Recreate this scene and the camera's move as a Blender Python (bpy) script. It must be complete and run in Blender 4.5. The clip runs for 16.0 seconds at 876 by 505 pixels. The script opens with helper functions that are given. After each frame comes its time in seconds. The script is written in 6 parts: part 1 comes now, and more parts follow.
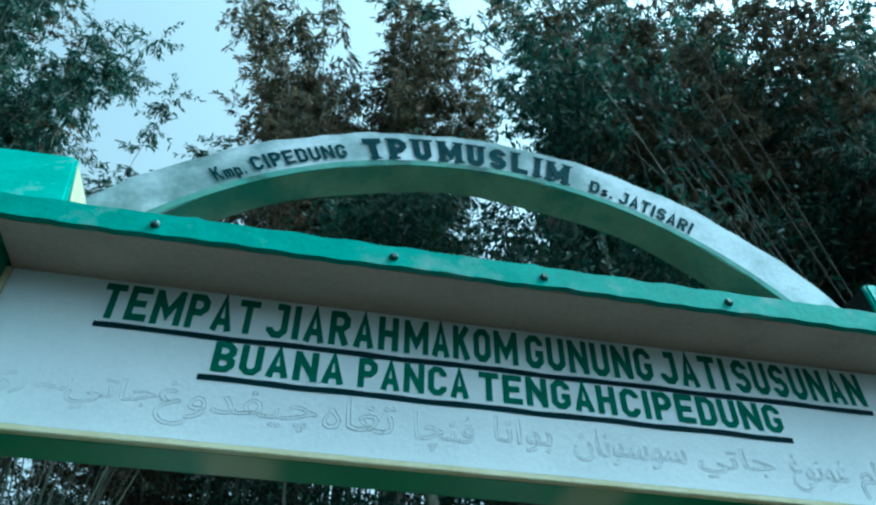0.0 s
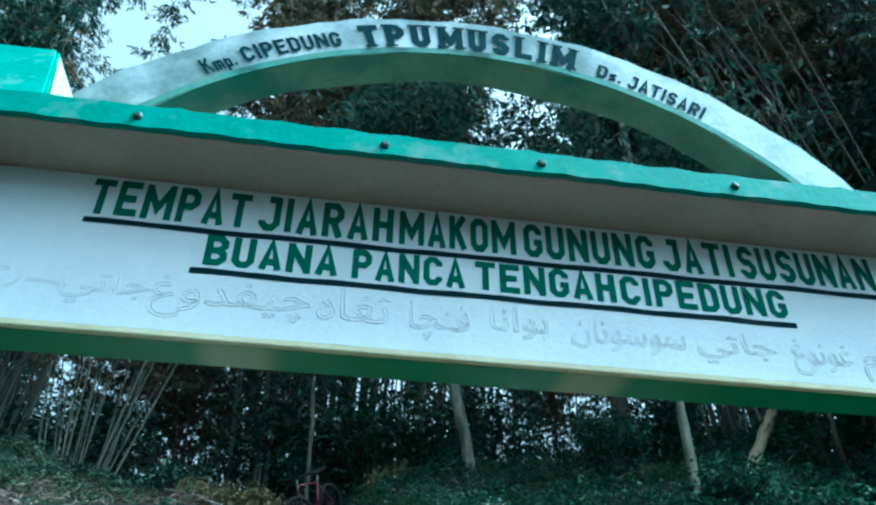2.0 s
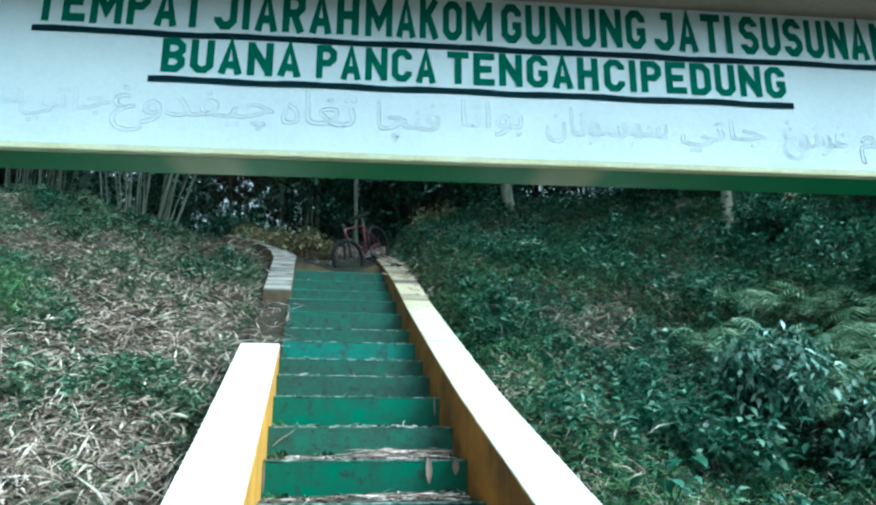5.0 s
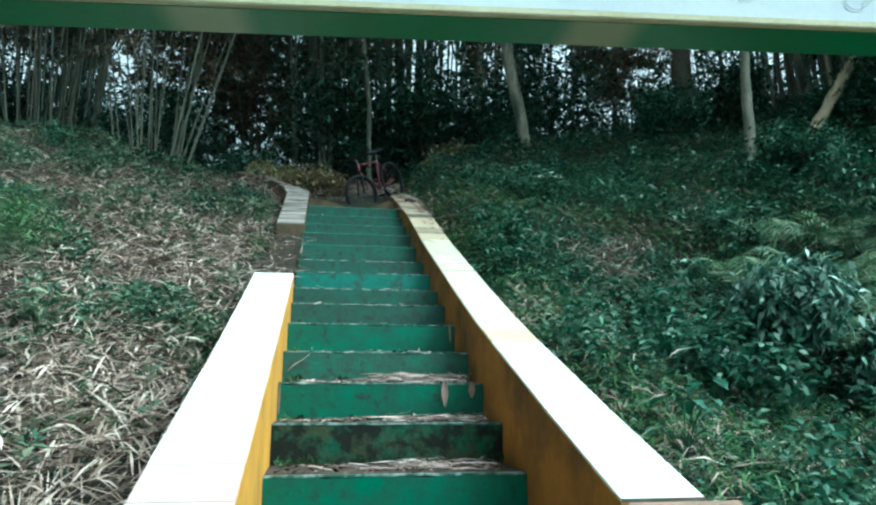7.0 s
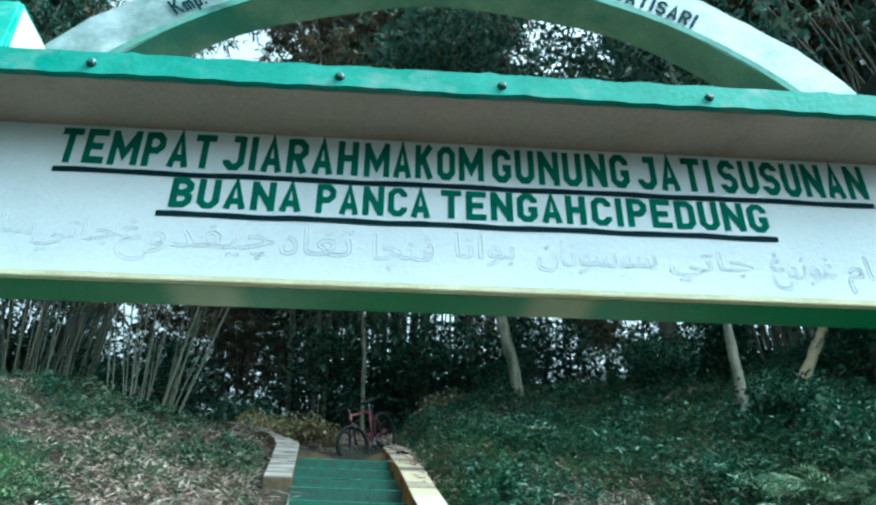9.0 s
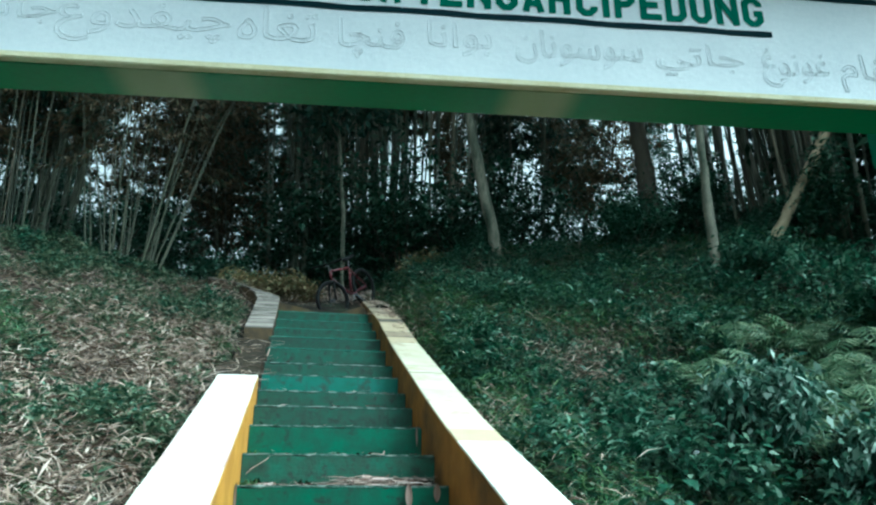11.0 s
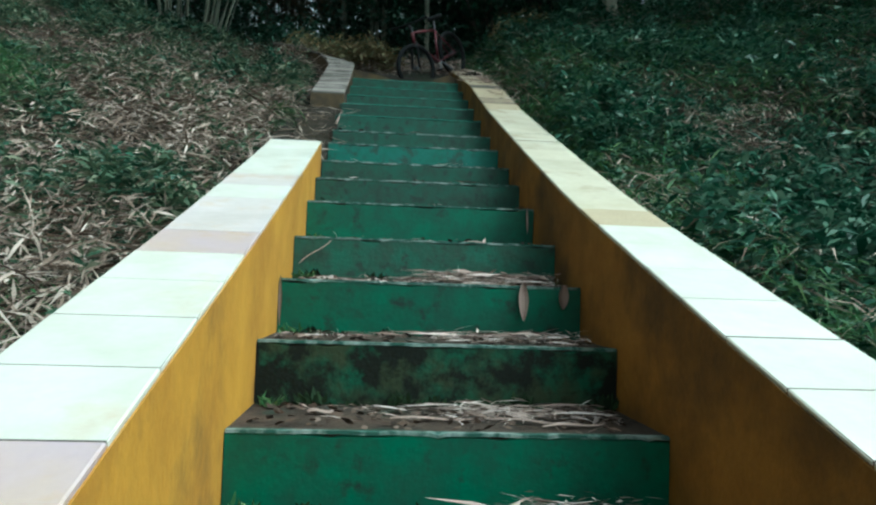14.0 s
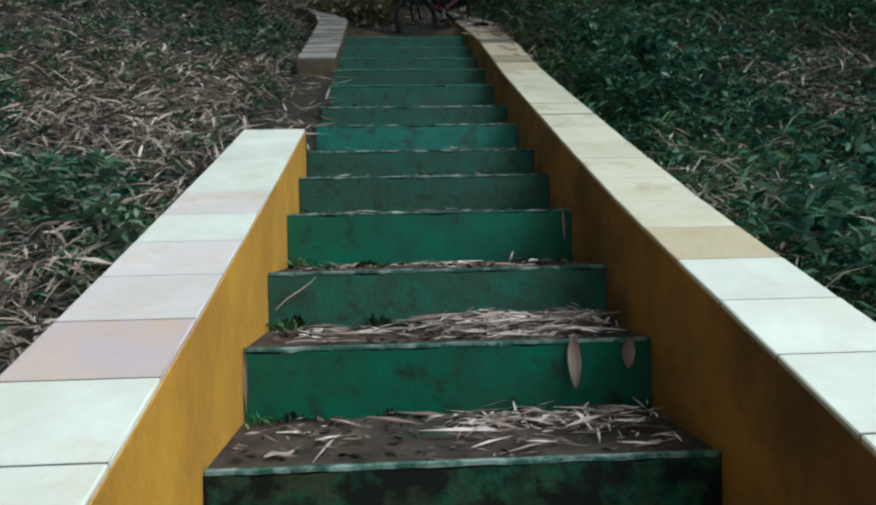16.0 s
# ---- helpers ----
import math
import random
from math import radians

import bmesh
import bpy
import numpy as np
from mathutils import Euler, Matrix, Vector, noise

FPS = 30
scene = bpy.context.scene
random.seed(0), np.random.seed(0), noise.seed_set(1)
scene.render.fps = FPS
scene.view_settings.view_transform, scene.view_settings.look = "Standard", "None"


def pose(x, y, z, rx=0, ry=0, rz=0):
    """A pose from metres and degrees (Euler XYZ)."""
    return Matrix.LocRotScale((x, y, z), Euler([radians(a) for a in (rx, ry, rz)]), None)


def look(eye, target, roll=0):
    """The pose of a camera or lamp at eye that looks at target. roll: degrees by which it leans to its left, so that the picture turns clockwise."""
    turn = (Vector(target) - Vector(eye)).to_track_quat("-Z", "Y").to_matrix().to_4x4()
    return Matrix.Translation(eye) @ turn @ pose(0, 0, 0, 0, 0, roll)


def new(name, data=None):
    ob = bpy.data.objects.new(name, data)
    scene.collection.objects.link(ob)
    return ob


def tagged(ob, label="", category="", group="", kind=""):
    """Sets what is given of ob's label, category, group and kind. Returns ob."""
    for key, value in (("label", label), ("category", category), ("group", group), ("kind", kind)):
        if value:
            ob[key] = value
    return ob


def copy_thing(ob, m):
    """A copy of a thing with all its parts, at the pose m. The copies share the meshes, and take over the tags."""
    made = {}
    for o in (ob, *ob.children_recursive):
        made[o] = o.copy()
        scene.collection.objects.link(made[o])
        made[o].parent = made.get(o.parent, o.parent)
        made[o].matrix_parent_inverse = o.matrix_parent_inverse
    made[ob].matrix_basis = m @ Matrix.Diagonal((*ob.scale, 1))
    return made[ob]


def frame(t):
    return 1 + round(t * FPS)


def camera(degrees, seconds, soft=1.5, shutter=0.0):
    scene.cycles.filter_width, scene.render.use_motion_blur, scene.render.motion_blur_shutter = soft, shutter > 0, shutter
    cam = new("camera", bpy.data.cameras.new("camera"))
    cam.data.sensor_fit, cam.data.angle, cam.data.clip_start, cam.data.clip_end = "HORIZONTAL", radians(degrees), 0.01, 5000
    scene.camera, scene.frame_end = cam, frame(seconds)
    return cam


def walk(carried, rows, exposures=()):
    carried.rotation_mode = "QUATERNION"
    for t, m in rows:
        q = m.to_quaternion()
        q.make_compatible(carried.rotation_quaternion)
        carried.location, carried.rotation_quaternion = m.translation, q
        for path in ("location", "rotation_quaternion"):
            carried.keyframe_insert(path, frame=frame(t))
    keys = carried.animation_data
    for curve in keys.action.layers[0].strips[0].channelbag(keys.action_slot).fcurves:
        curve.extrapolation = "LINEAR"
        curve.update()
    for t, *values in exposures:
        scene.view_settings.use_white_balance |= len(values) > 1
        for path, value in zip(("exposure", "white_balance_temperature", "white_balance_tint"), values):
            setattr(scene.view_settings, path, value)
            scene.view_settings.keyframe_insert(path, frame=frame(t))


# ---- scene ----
cam = camera(61.5, 16.0, 2.3)
PATH = [
    (0, (-0.379, -1.425, 1.639), (-0.089, 0.017, 2.995), 0.1),
    (0.5, (-0.366, -1.427, 1.633), (-0.135, 0.039, 2.973), 0.2),
    (1, (-0.375, -1.409, 1.635), (-0.197, 0.13, 2.901), 1.6),
    (1.5, (-0.346, -1.39, 1.641), (-0.159, 0.198, 2.843), 1.7),
    (2, (-0.304, -1.384, 1.641), (-0.045, 0.231, 2.793), 0.4),
    (2.5, (-0.186, -1.355, 1.66), (0.302, 0.339, 2.605), -3.4),
    (3, (-0.095, -1.356, 1.67), (0.487, 0.375, 2.485), -5.6),
    (3.5, (-0.078, -1.357, 1.681), (0.521, 0.399, 2.427), -6.0),
    (4, (-0.076, -1.373, 1.704), (0.479, 0.433, 2.359), -5.3),
    (4.5, (-0.086, -1.389, 1.741), (0.307, 0.49, 2.3), -3.5),
    (5, (-0.146, -1.44, 1.772), (0.029, 0.485, 2.286), -0.0),
    (5.2, (-0.128, -1.399, 1.772), (0.022, 0.531, 2.273), 1.1),
    (7.3, (-0.147, -1.288, 1.626), (-0.007, 0.673, 1.993), 0.1),
    (7.5, (-0.135, -1.31, 1.622), (0.003, 0.641, 2.04), 0.1),
    (8, (-0.142, -1.321, 1.644), (-0.009, 0.557, 2.318), 0.1),
    (8.5, (-0.147, -1.382, 1.647), (-0.019, 0.388, 2.57), 0.3),
    (8.7, (-0.132, -1.402, 1.645), (-0.005, 0.328, 2.639), 0.2),
    (10.8, (-0.069, -1.359, 1.575), (0.132, 0.46, 2.382), -0.2),
    (11, (-0.078, -1.271, 1.537), (0.121, 0.604, 2.204), -0.1),
    (11.5, (-0.152, -0.965, 1.397), (0.072, 0.946, 1.943), 0.9),
    (12, (-0.185, -0.758, 1.416), (0.183, 1.13, 1.962), 3.7),
    (12.5, (-0.079, -0.444, 1.381), (0.327, 1.489, 1.688), 3.3),
    (13, (-0.033, -0.177, 1.514), (0.047, 1.806, 1.763), 2.1),
    (13.5, (-0.049, 0.069, 1.508), (-0.073, 2.056, 1.729), 0.7),
    (14, (-0.109, 0.347, 1.635), (-0.123, 2.343, 1.758), 1.8),
    (14.5, (-0.083, 0.56, 1.632), (-0.09, 2.558, 1.728), 3.4),
    (15, (-0.025, 0.778, 1.824), (-0.041, 2.778, 1.791), 1.4),
    (15.5, (-0.073, 0.972, 1.809), (-0.126, 2.971, 1.778), 0.5),
    (16, (-0.126, 1.197, 2.027), (-0.176, 3.196, 2.002), -1.2),
]
EXPOSURE = [(0, 1.1, 4300, -25), (2, 1.5, 4300, -22), (3.5, 1.85, 4450, -22), (5, 1.83, 4720, -20), (6.2, 1.68, 4800, -20), (7.4, 1.58, 4980, -20), (8, 1.8, 4880, -18), (8.7, 1.88, 4880, -18), (11, 1.45, 4980, -21), (11.6, 1.72, 5030, -22), (12.5, 1.64, 5030, -25), (13.5, 1.0, 5100, -21), (14.5, 0.72, 5320, -11), (16, 0.42, 5380, -6)]
walk(cam, [(t, look(eye, target, roll)) for t, eye, target, roll in PATH], EXPOSURE)

# ---- light ----
world = bpy.data.worlds.new("sky")
scene.world = world
world.use_nodes = True
wn = world.node_tree.nodes
sky = wn.new("ShaderNodeTexSky")
sky.sky_type = "NISHITA"
sky.sun_disc = False
SUN_EL, SUN_AZ = 52.0, 105.0
sky.sun_elevation = radians(SUN_EL)
sky.sun_rotation = radians(SUN_AZ)
sky.air_density, sky.dust_density, sky.ozone_density = 1.0, 10.0, 1.0
haze = wn.new("ShaderNodeHueSaturation")      # thin overcast: a paler sky
haze.inputs["Saturation"].default_value = 0.06
world.node_tree.links.new(sky.outputs[0], haze.inputs["Color"])
world.node_tree.links.new(haze.outputs[0], wn["Background"].inputs[0])
wn["Background"].inputs[1].default_value = 0.15

sun_data = bpy.data.lights.new("sun", "SUN")
sun_data.energy, sun_data.angle, sun_data.color = 0.65, radians(25), (1.0, 0.95, 0.87)
sun = new("sun", sun_data)
az, el = radians(SUN_AZ), radians(SUN_EL)
way_to_sun = Vector((math.sin(az) * math.cos(el), math.cos(az) * math.cos(el), math.sin(el)))
sun.matrix_world = look(way_to_sun * 50, (0, 0, 0))


# ---- materials ----
def nodes_of(name):
    m = bpy.data.materials.new(name)
    m.use_nodes = True
    nt = m.node_tree
    return m, nt.nodes, nt.links, nt.nodes["Principled BSDF"]


def surface(name, base, second, rough=0.8, scale=6.0, fine=60.0, bump=0.2, spread=(0.35, 0.65),
            stain=None, stain_scale=2.0, stain_at=(0.5, 0.68), vary=0.0, metal=0.0, stretch=(1, 1, 1), gloss=0.5, grainy=0.35):
    """Two tones mixed by noise, a stain with a shape of its own, fine grain and relief."""
    m, nd, ln, bsdf = nodes_of(name)
    co = nd.new("ShaderNodeTexCoord")
    mp = nd.new("ShaderNodeMapping")
    mp.inputs["Scale"].default_value = stretch
    ln.new(co.outputs["Object"], mp.inputs[0])

    def noise_tex(sc, detail, rough_):
        n = nd.new("ShaderNodeTexNoise")
        n.inputs["Scale"].default_value, n.inputs["Detail"].default_value, n.inputs["Roughness"].default_value = sc, detail, rough_
        ln.new(mp.outputs[0], n.inputs["Vector"])
        return n

    def ramp(src, lo, hi):
        r = nd.new("ShaderNodeMapRange")
        r.inputs["From Min"].default_value, r.inputs["From Max"].default_value = lo, hi
        ln.new(src, r.inputs["Value"])
        return r.outputs[0]

    def mix(fac, a, b, mode="MIX"):
        x = nd.new("ShaderNodeMix")
        x.data_type, x.blend_type = "RGBA", mode
        if isinstance(fac, float):
            x.inputs[0].default_value = fac
        else:
            ln.new(fac, x.inputs[0])
        for k, v in ((6, a), (7, b)):
            if isinstance(v, tuple):
                x.inputs[k].default_value = (*v, 1)
            else:
                ln.new(v, x.inputs[k])
        return x.outputs[2]

    broad, grain = noise_tex(scale, 5, 0.6), noise_tex(fine, 4, 0.7)
    col = mix(ramp(broad.outputs[0], *spread), base, second)
    col = mix(grainy, col, mix(ramp(grain.outputs[0], 0.3, 0.7), (0.35, 0.35, 0.35), (0.65, 0.65, 0.65)), "OVERLAY")
    if stain:
        st = noise_tex(stain_scale, 7, 0.65)
        col = mix(ramp(st.outputs[0], *stain_at), col, stain)
    if vary:
        info = nd.new("ShaderNodeObjectInfo")
        geo = nd.new("ShaderNodeNewGeometry")
        both = nd.new("ShaderNodeMath")
        both.operation = "ADD"
        ln.new(info.outputs["Random"], both.inputs[0])
        ln.new(geo.outputs["Random Per Island"], both.inputs[1])
        hsv = nd.new("ShaderNodeHueSaturation")
        val = nd.new("ShaderNodeMapRange")
        val.inputs["From Max"].default_value = 2.0
        val.inputs["To Min"].default_value, val.inputs["To Max"].default_value = 1 - vary, 1 + vary
        ln.new(both.outputs[0], val.inputs["Value"])
        ln.new(val.outputs[0], hsv.inputs["Value"])
        ln.new(col, hsv.inputs["Color"])
        col = hsv.outputs[0]
    ln.new(col, bsdf.inputs["Base Color"])
    rr = nd.new("ShaderNodeMapRange")
    rr.inputs["To Min"].default_value, rr.inputs["To Max"].default_value = max(0.05, rough - 0.12), min(1, rough + 0.12)
    ln.new(broad.outputs[0], rr.inputs["Value"])
    ln.new(rr.outputs[0], bsdf.inputs["Roughness"])
    bsdf.inputs["Metallic"].default_value = metal
    bsdf.inputs["Specular IOR Level"].default_value = gloss
    if bump:
        bp = nd.new("ShaderNodeBump")
        bp.inputs["Strength"].default_value, bp.inputs["Distance"].default_value = bump, 0.01
        add = nd.new("ShaderNodeMath")
        add.operation = "ADD"
        ln.new(broad.outputs[0], add.inputs[0])
        ln.new(grain.outputs[0], add.inputs[1])
        ln.new(add.outputs[0], bp.inputs["Height"])
        ln.new(bp.outputs[0], bsdf.inputs["Normal"])
    return m


def leaf_material(name, tones, rough=0.55, through_light=0.25):
    """Leaves: each blade its own tone, a little light passing through."""
    m, nd, ln, bsdf = nodes_of(name)
    geo = nd.new("ShaderNodeNewGeometry")
    info = nd.new("ShaderNodeObjectInfo")
    cr = nd.new("ShaderNodeValToRGB")
    el_ = cr.color_ramp.elements
    while len(el_) < len(tones):
        el_.new(0.5)
    for i, c in enumerate(tones):
        el_[i].position = i / (len(tones) - 1)
        el_[i].color = (*c, 1)
    ln.new(geo.outputs["Random Per Island"], cr.inputs[0])
    hsv = nd.new("ShaderNodeHueSaturation")
    val = nd.new("ShaderNodeMapRange")
    val.inputs["To Min"].default_value, val.inputs["To Max"].default_value = 0.8, 1.2
    ln.new(info.outputs["Random"], val.inputs["Value"])
    ln.new(val.outputs[0], hsv.inputs["Value"])
    ln.new(cr.outputs[0], hsv.inputs["Color"])
    ln.new(hsv.outputs[0], bsdf.inputs["Base Color"])
    bsdf.inputs["Roughness"].default_value = rough
    bsdf.inputs["Specular IOR Level"].default_value = 0.2
    tr = nd.new("ShaderNodeBsdfTranslucent")
    ln.new(hsv.outputs[0], tr.inputs[0])
    mx = nd.new("ShaderNodeMixShader")
    mx.inputs[0].default_value = through_light
    ln.new(bsdf.outputs[0], mx.inputs[1])
    ln.new(tr.outputs[0], mx.inputs[2])
    ln.new(mx.outputs[0], nd["Material Output"].inputs[0])
    return m


GREEN = surface("green_paint", (0.007, 0.155, 0.085), (0.012, 0.19, 0.105), 0.42, 4, 70, 0.12, stain=(0.008, 0.1, 0.06), stain_at=(0.54, 0.75), gloss=0.3)
GREEN_WORN = surface("worn_green_paint", (0.022, 0.2, 0.14), (0.06, 0.27, 0.205), 0.75, 6, 60, 0.2, stain=(0.17, 0.29, 0.25), stain_scale=8, stain_at=(0.54, 0.74), gloss=0.3)
WHITE = surface("white_paint", (0.78, 0.80, 0.82), (0.7, 0.73, 0.76), 0.6, 3, 80, 0.1, stain=(0.6, 0.63, 0.66), stain_at=(0.6, 0.8))
SOFFIT = surface("grey_soffit_paint", (0.58, 0.43, 0.36), (0.48, 0.36, 0.3), 0.85, 4, 60, 0.15, stain=(0.32, 0.24, 0.2), stain_at=(0.6, 0.78))
ARCH_WHITE = surface("stained_arch_paint", (0.52, 0.55, 0.58), (0.32, 0.37, 0.39), 0.8, 6, 60, 0.2, stain=(0.12, 0.175, 0.16), stain_scale=3, stain_at=(0.46, 0.72))
# underside shade is put into this dark brown tone, which also offsets green bounce
ARCH_UNDER = surface("arch_underside_shaded", (0.22, 0.19, 0.13), (0.14, 0.13, 0.09), 0.85, 6, 60, 0.2, stain=(0.07, 0.12, 0.085), stain_scale=3, stain_at=(0.5, 0.65))
ARCH_EDGE = surface("dull_green_edge_paint", (0.06, 0.2, 0.15), (0.16, 0.27, 0.22), 0.8, 5, 60, 0.2, stain=(0.02, 0.06, 0.045), stain_scale=4, stain_at=(0.48, 0.62))
CREAM = surface("cream_paint", (0.75, 0.7, 0.48), (0.62, 0.56, 0.33), 0.7, 12, 80, 0.2, stain=(0.35, 0.3, 0.16), stain_at=(0.58, 0.75))
BEAM_GREEN = surface("sprayed_beam_paint", (0.012, 0.2, 0.06), (0.015, 0.24, 0.08), 0.5, 3, 60, 0.1)


def spray_patches(mat, spots, tone):
    """Soft-edged sprayed patches at given places along x."""
    nd, ln = mat.node_tree.nodes, mat.node_tree.links
    bsdf = nd["Principled BSDF"]
    src = bsdf.inputs["Base Color"].links[0].from_socket
    co = nd.new("ShaderNodeTexCoord")
    sep = nd.new("ShaderNodeSeparateXYZ")
    ln.new(co.outputs["Object"], sep.inputs[0])
    for x0, half in spots:
        d = nd.new("ShaderNodeMath")
        d.operation = "SUBTRACT"
        d.inputs[1].default_value = x0
        ln.new(sep.outputs[0], d.inputs[0])
        ab = nd.new("ShaderNodeMath")
        ab.operation = "ABSOLUTE"
        ln.new(d.outputs[0], ab.inputs[0])
        r = nd.new("ShaderNodeMapRange")
        r.interpolation_type = "SMOOTHSTEP"
        r.inputs["From Min"].default_value, r.inputs["From Max"].default_value = half * 0.45, half * 1.35
        r.inputs["To Min"].default_value, r.inputs["To Max"].default_value = 0.9, 0.0
        ln.new(ab.outputs[0], r.inputs["Value"])
        x = nd.new("ShaderNodeMix")
        x.data_type = "RGBA"
        ln.new(r.outputs[0], x.inputs[0])
        ln.new(src, x.inputs[6])
        x.inputs[7].default_value = (*tone, 1)
        src = x.outputs[2]
    ln.new(src, bsdf.inputs["Base Color"])


spray_patches(BEAM_GREEN, ((-0.50, 0.08), (0.275, 0.075)), (0.34, 0.38, 0.2))
LETTER = surface("green_lettering_paint", (0.003, 0.11, 0.066), (0.005, 0.14, 0.085), 0.75, 20, 90, 0.05, gloss=0.2)
DARK_LINE = surface("dark_line_paint", (0.003, 0.016, 0.022), (0.005, 0.022, 0.028), 0.8, 20, 90, 0.05, gloss=0.1)
ARCH_LETTER = surface("dark_lettering_paint", (0.003, 0.022, 0.026), (0.008, 0.04, 0.046), 0.85, 25, 90, 0.0, gloss=0.08)
PENCIL = surface("pencil_line", (0.62, 0.65, 0.68), (0.77, 0.79, 0.81), 0.8, 40, 90, 0.0)
PENCIL_DARK = surface("dark_pencil_line", (0.32, 0.36, 0.4), (0.62, 0.65, 0.68), 0.8, 40, 90, 0.0)
PENCIL_FAINT = surface("faint_pencil_line", (0.69, 0.72, 0.745), (0.79, 0.81, 0.83), 0.8, 12, 90, 0.0)
BOLT = surface("painted_bolt", (0.012, 0.06, 0.045), (0.03, 0.09, 0.07), 0.45, 40, 120, 0.2)
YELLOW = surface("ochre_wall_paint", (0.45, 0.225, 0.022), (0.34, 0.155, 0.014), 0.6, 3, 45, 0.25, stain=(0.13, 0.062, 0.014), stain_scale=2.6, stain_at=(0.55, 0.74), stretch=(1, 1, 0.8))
COPING = surface("cream_coping_tile", (0.56, 0.535, 0.465), (0.48, 0.45, 0.375), 0.5, 4, 30, 0.05, stain=(0.42, 0.3, 0.18), stain_scale=2.2, stain_at=(0.58, 0.8), vary=0.08, grainy=0.1)
COPING_LILAC = surface("faded_lilac_coping_tile", (0.5, 0.43, 0.41), (0.44, 0.375, 0.34), 0.5, 5, 30, 0.05, stain=(0.47, 0.32, 0.19), stain_scale=4, stain_at=(0.56, 0.74), vary=0.06, grainy=0.1)
COPING_DIRTY = surface("dirty_coping_tile", (0.27, 0.21, 0.14), (0.2, 0.15, 0.1), 0.75, 5, 70, 0.25, stain=(0.07, 0.05, 0.035), stain_scale=4, stain_at=(0.5, 0.66), vary=0.15)
COPING_GREY = surface("grey_coping_tile", (0.27, 0.23, 0.2), (0.17, 0.145, 0.125), 0.75, 5, 70, 0.25, stain=(0.05, 0.04, 0.03), stain_scale=3, stain_at=(0.5, 0.6), vary=0.15, stretch=(0.7, 3.0, 1))
COPING_PINK = surface("faded_pink_coping_tile", (0.4, 0.305, 0.315), (0.43, 0.32, 0.26), 0.5, 5, 30, 0.05, stain=(0.43, 0.28, 0.14), stain_scale=4, stain_at=(0.53, 0.7), vary=0.05, grainy=0.1)
COPING_CREAM = surface("stained_cream_coping_tile", (0.48, 0.43, 0.33), (0.41, 0.355, 0.25), 0.55, 4, 30, 0.06, stain=(0.25, 0.165, 0.09), stain_scale=3, stain_at=(0.55, 0.74), vary=0.1, grainy=0.15)
COPING_TAN = surface("tan_coping_tile", (0.34, 0.26, 0.16), (0.39, 0.31, 0.2), 0.6, 4, 70, 0.12, stain=(0.16, 0.11, 0.065), stain_at=(0.56, 0.72), vary=0.08)
# darker ochre for the right wall: its shade is in the colour, besides stains
YELLOW_SHADED_STAINED = surface("shaded_stained_ochre_wall_paint", (0.27, 0.13, 0.018), (0.15, 0.073, 0.012), 0.7, 2.2, 45, 0.25, stain=(0.045, 0.028, 0.013), stain_scale=1.5, stain_at=(0.46, 0.68), gloss=0.3)
RISER = surface("green_riser_paint", (0.004, 0.115, 0.058), (0.005, 0.068, 0.037), 0.5, 7, 50, 0.15, stain=(0.006, 0.022, 0.013), stain_scale=9, stain_at=(0.56, 0.68), vary=0.25)
RISER_DIRTY = surface("mossy_riser_paint", (0.012, 0.07, 0.036), (0.03, 0.042, 0.02), 0.75, 5, 50, 0.3, stain=(0.006, 0.008, 0.005), stain_scale=4.5, stain_at=(0.47, 0.56), vary=0.2, spread=(0.42, 0.58), gloss=0.2)
RISER_TEAL = surface("turquoise_riser_paint", (0.005, 0.105, 0.065), (0.014, 0.13, 0.095), 0.6, 8, 50, 0.3, stain=(0.016, 0.05, 0.034), stain_scale=9, stain_at=(0.5, 0.64))
TREAD = surface("damp_concrete_tread", (0.062, 0.042, 0.03), (0.024, 0.018, 0.013), 0.85, 6, 70, 0.6, stain=(0.016, 0.03, 0.02), stain_scale=4, stain_at=(0.56, 0.68), vary=0.15, gloss=0.2)
NOSING = surface("chipped_step_edge", (0.2, 0.25, 0.22), (0.012, 0.06, 0.04), 0.75, 14, 80, 0.5, spread=(0.38, 0.56))
NOSING_GREEN = surface("painted_step_edge", (0.012, 0.12, 0.075), (0.12, 0.24, 0.19), 0.7, 9, 80, 0.4, spread=(0.5, 0.75))
RISER_UP = surface("faded_green_riser_paint", (0.009, 0.085, 0.048), (0.016, 0.05, 0.03), 0.7, 9, 40, 0.3, stain=(0.011, 0.03, 0.018), stain_scale=13, stain_at=(0.52, 0.66), vary=0.35)
TREAD_GREEN = surface("mossy_green_tread", (0.014, 0.06, 0.036), (0.026, 0.036, 0.024), 0.85, 4, 50, 0.4, stain=(0.02, 0.025, 0.018), stain_at=(0.55, 0.7), vary=0.15)
OCHRE_OLD = surface("weathered_ochre_cement", (0.1, 0.06, 0.02), (0.05, 0.034, 0.016), 0.85, 4, 50, 0.35, stain=(0.03, 0.022, 0.014), stain_at=(0.46, 0.62))
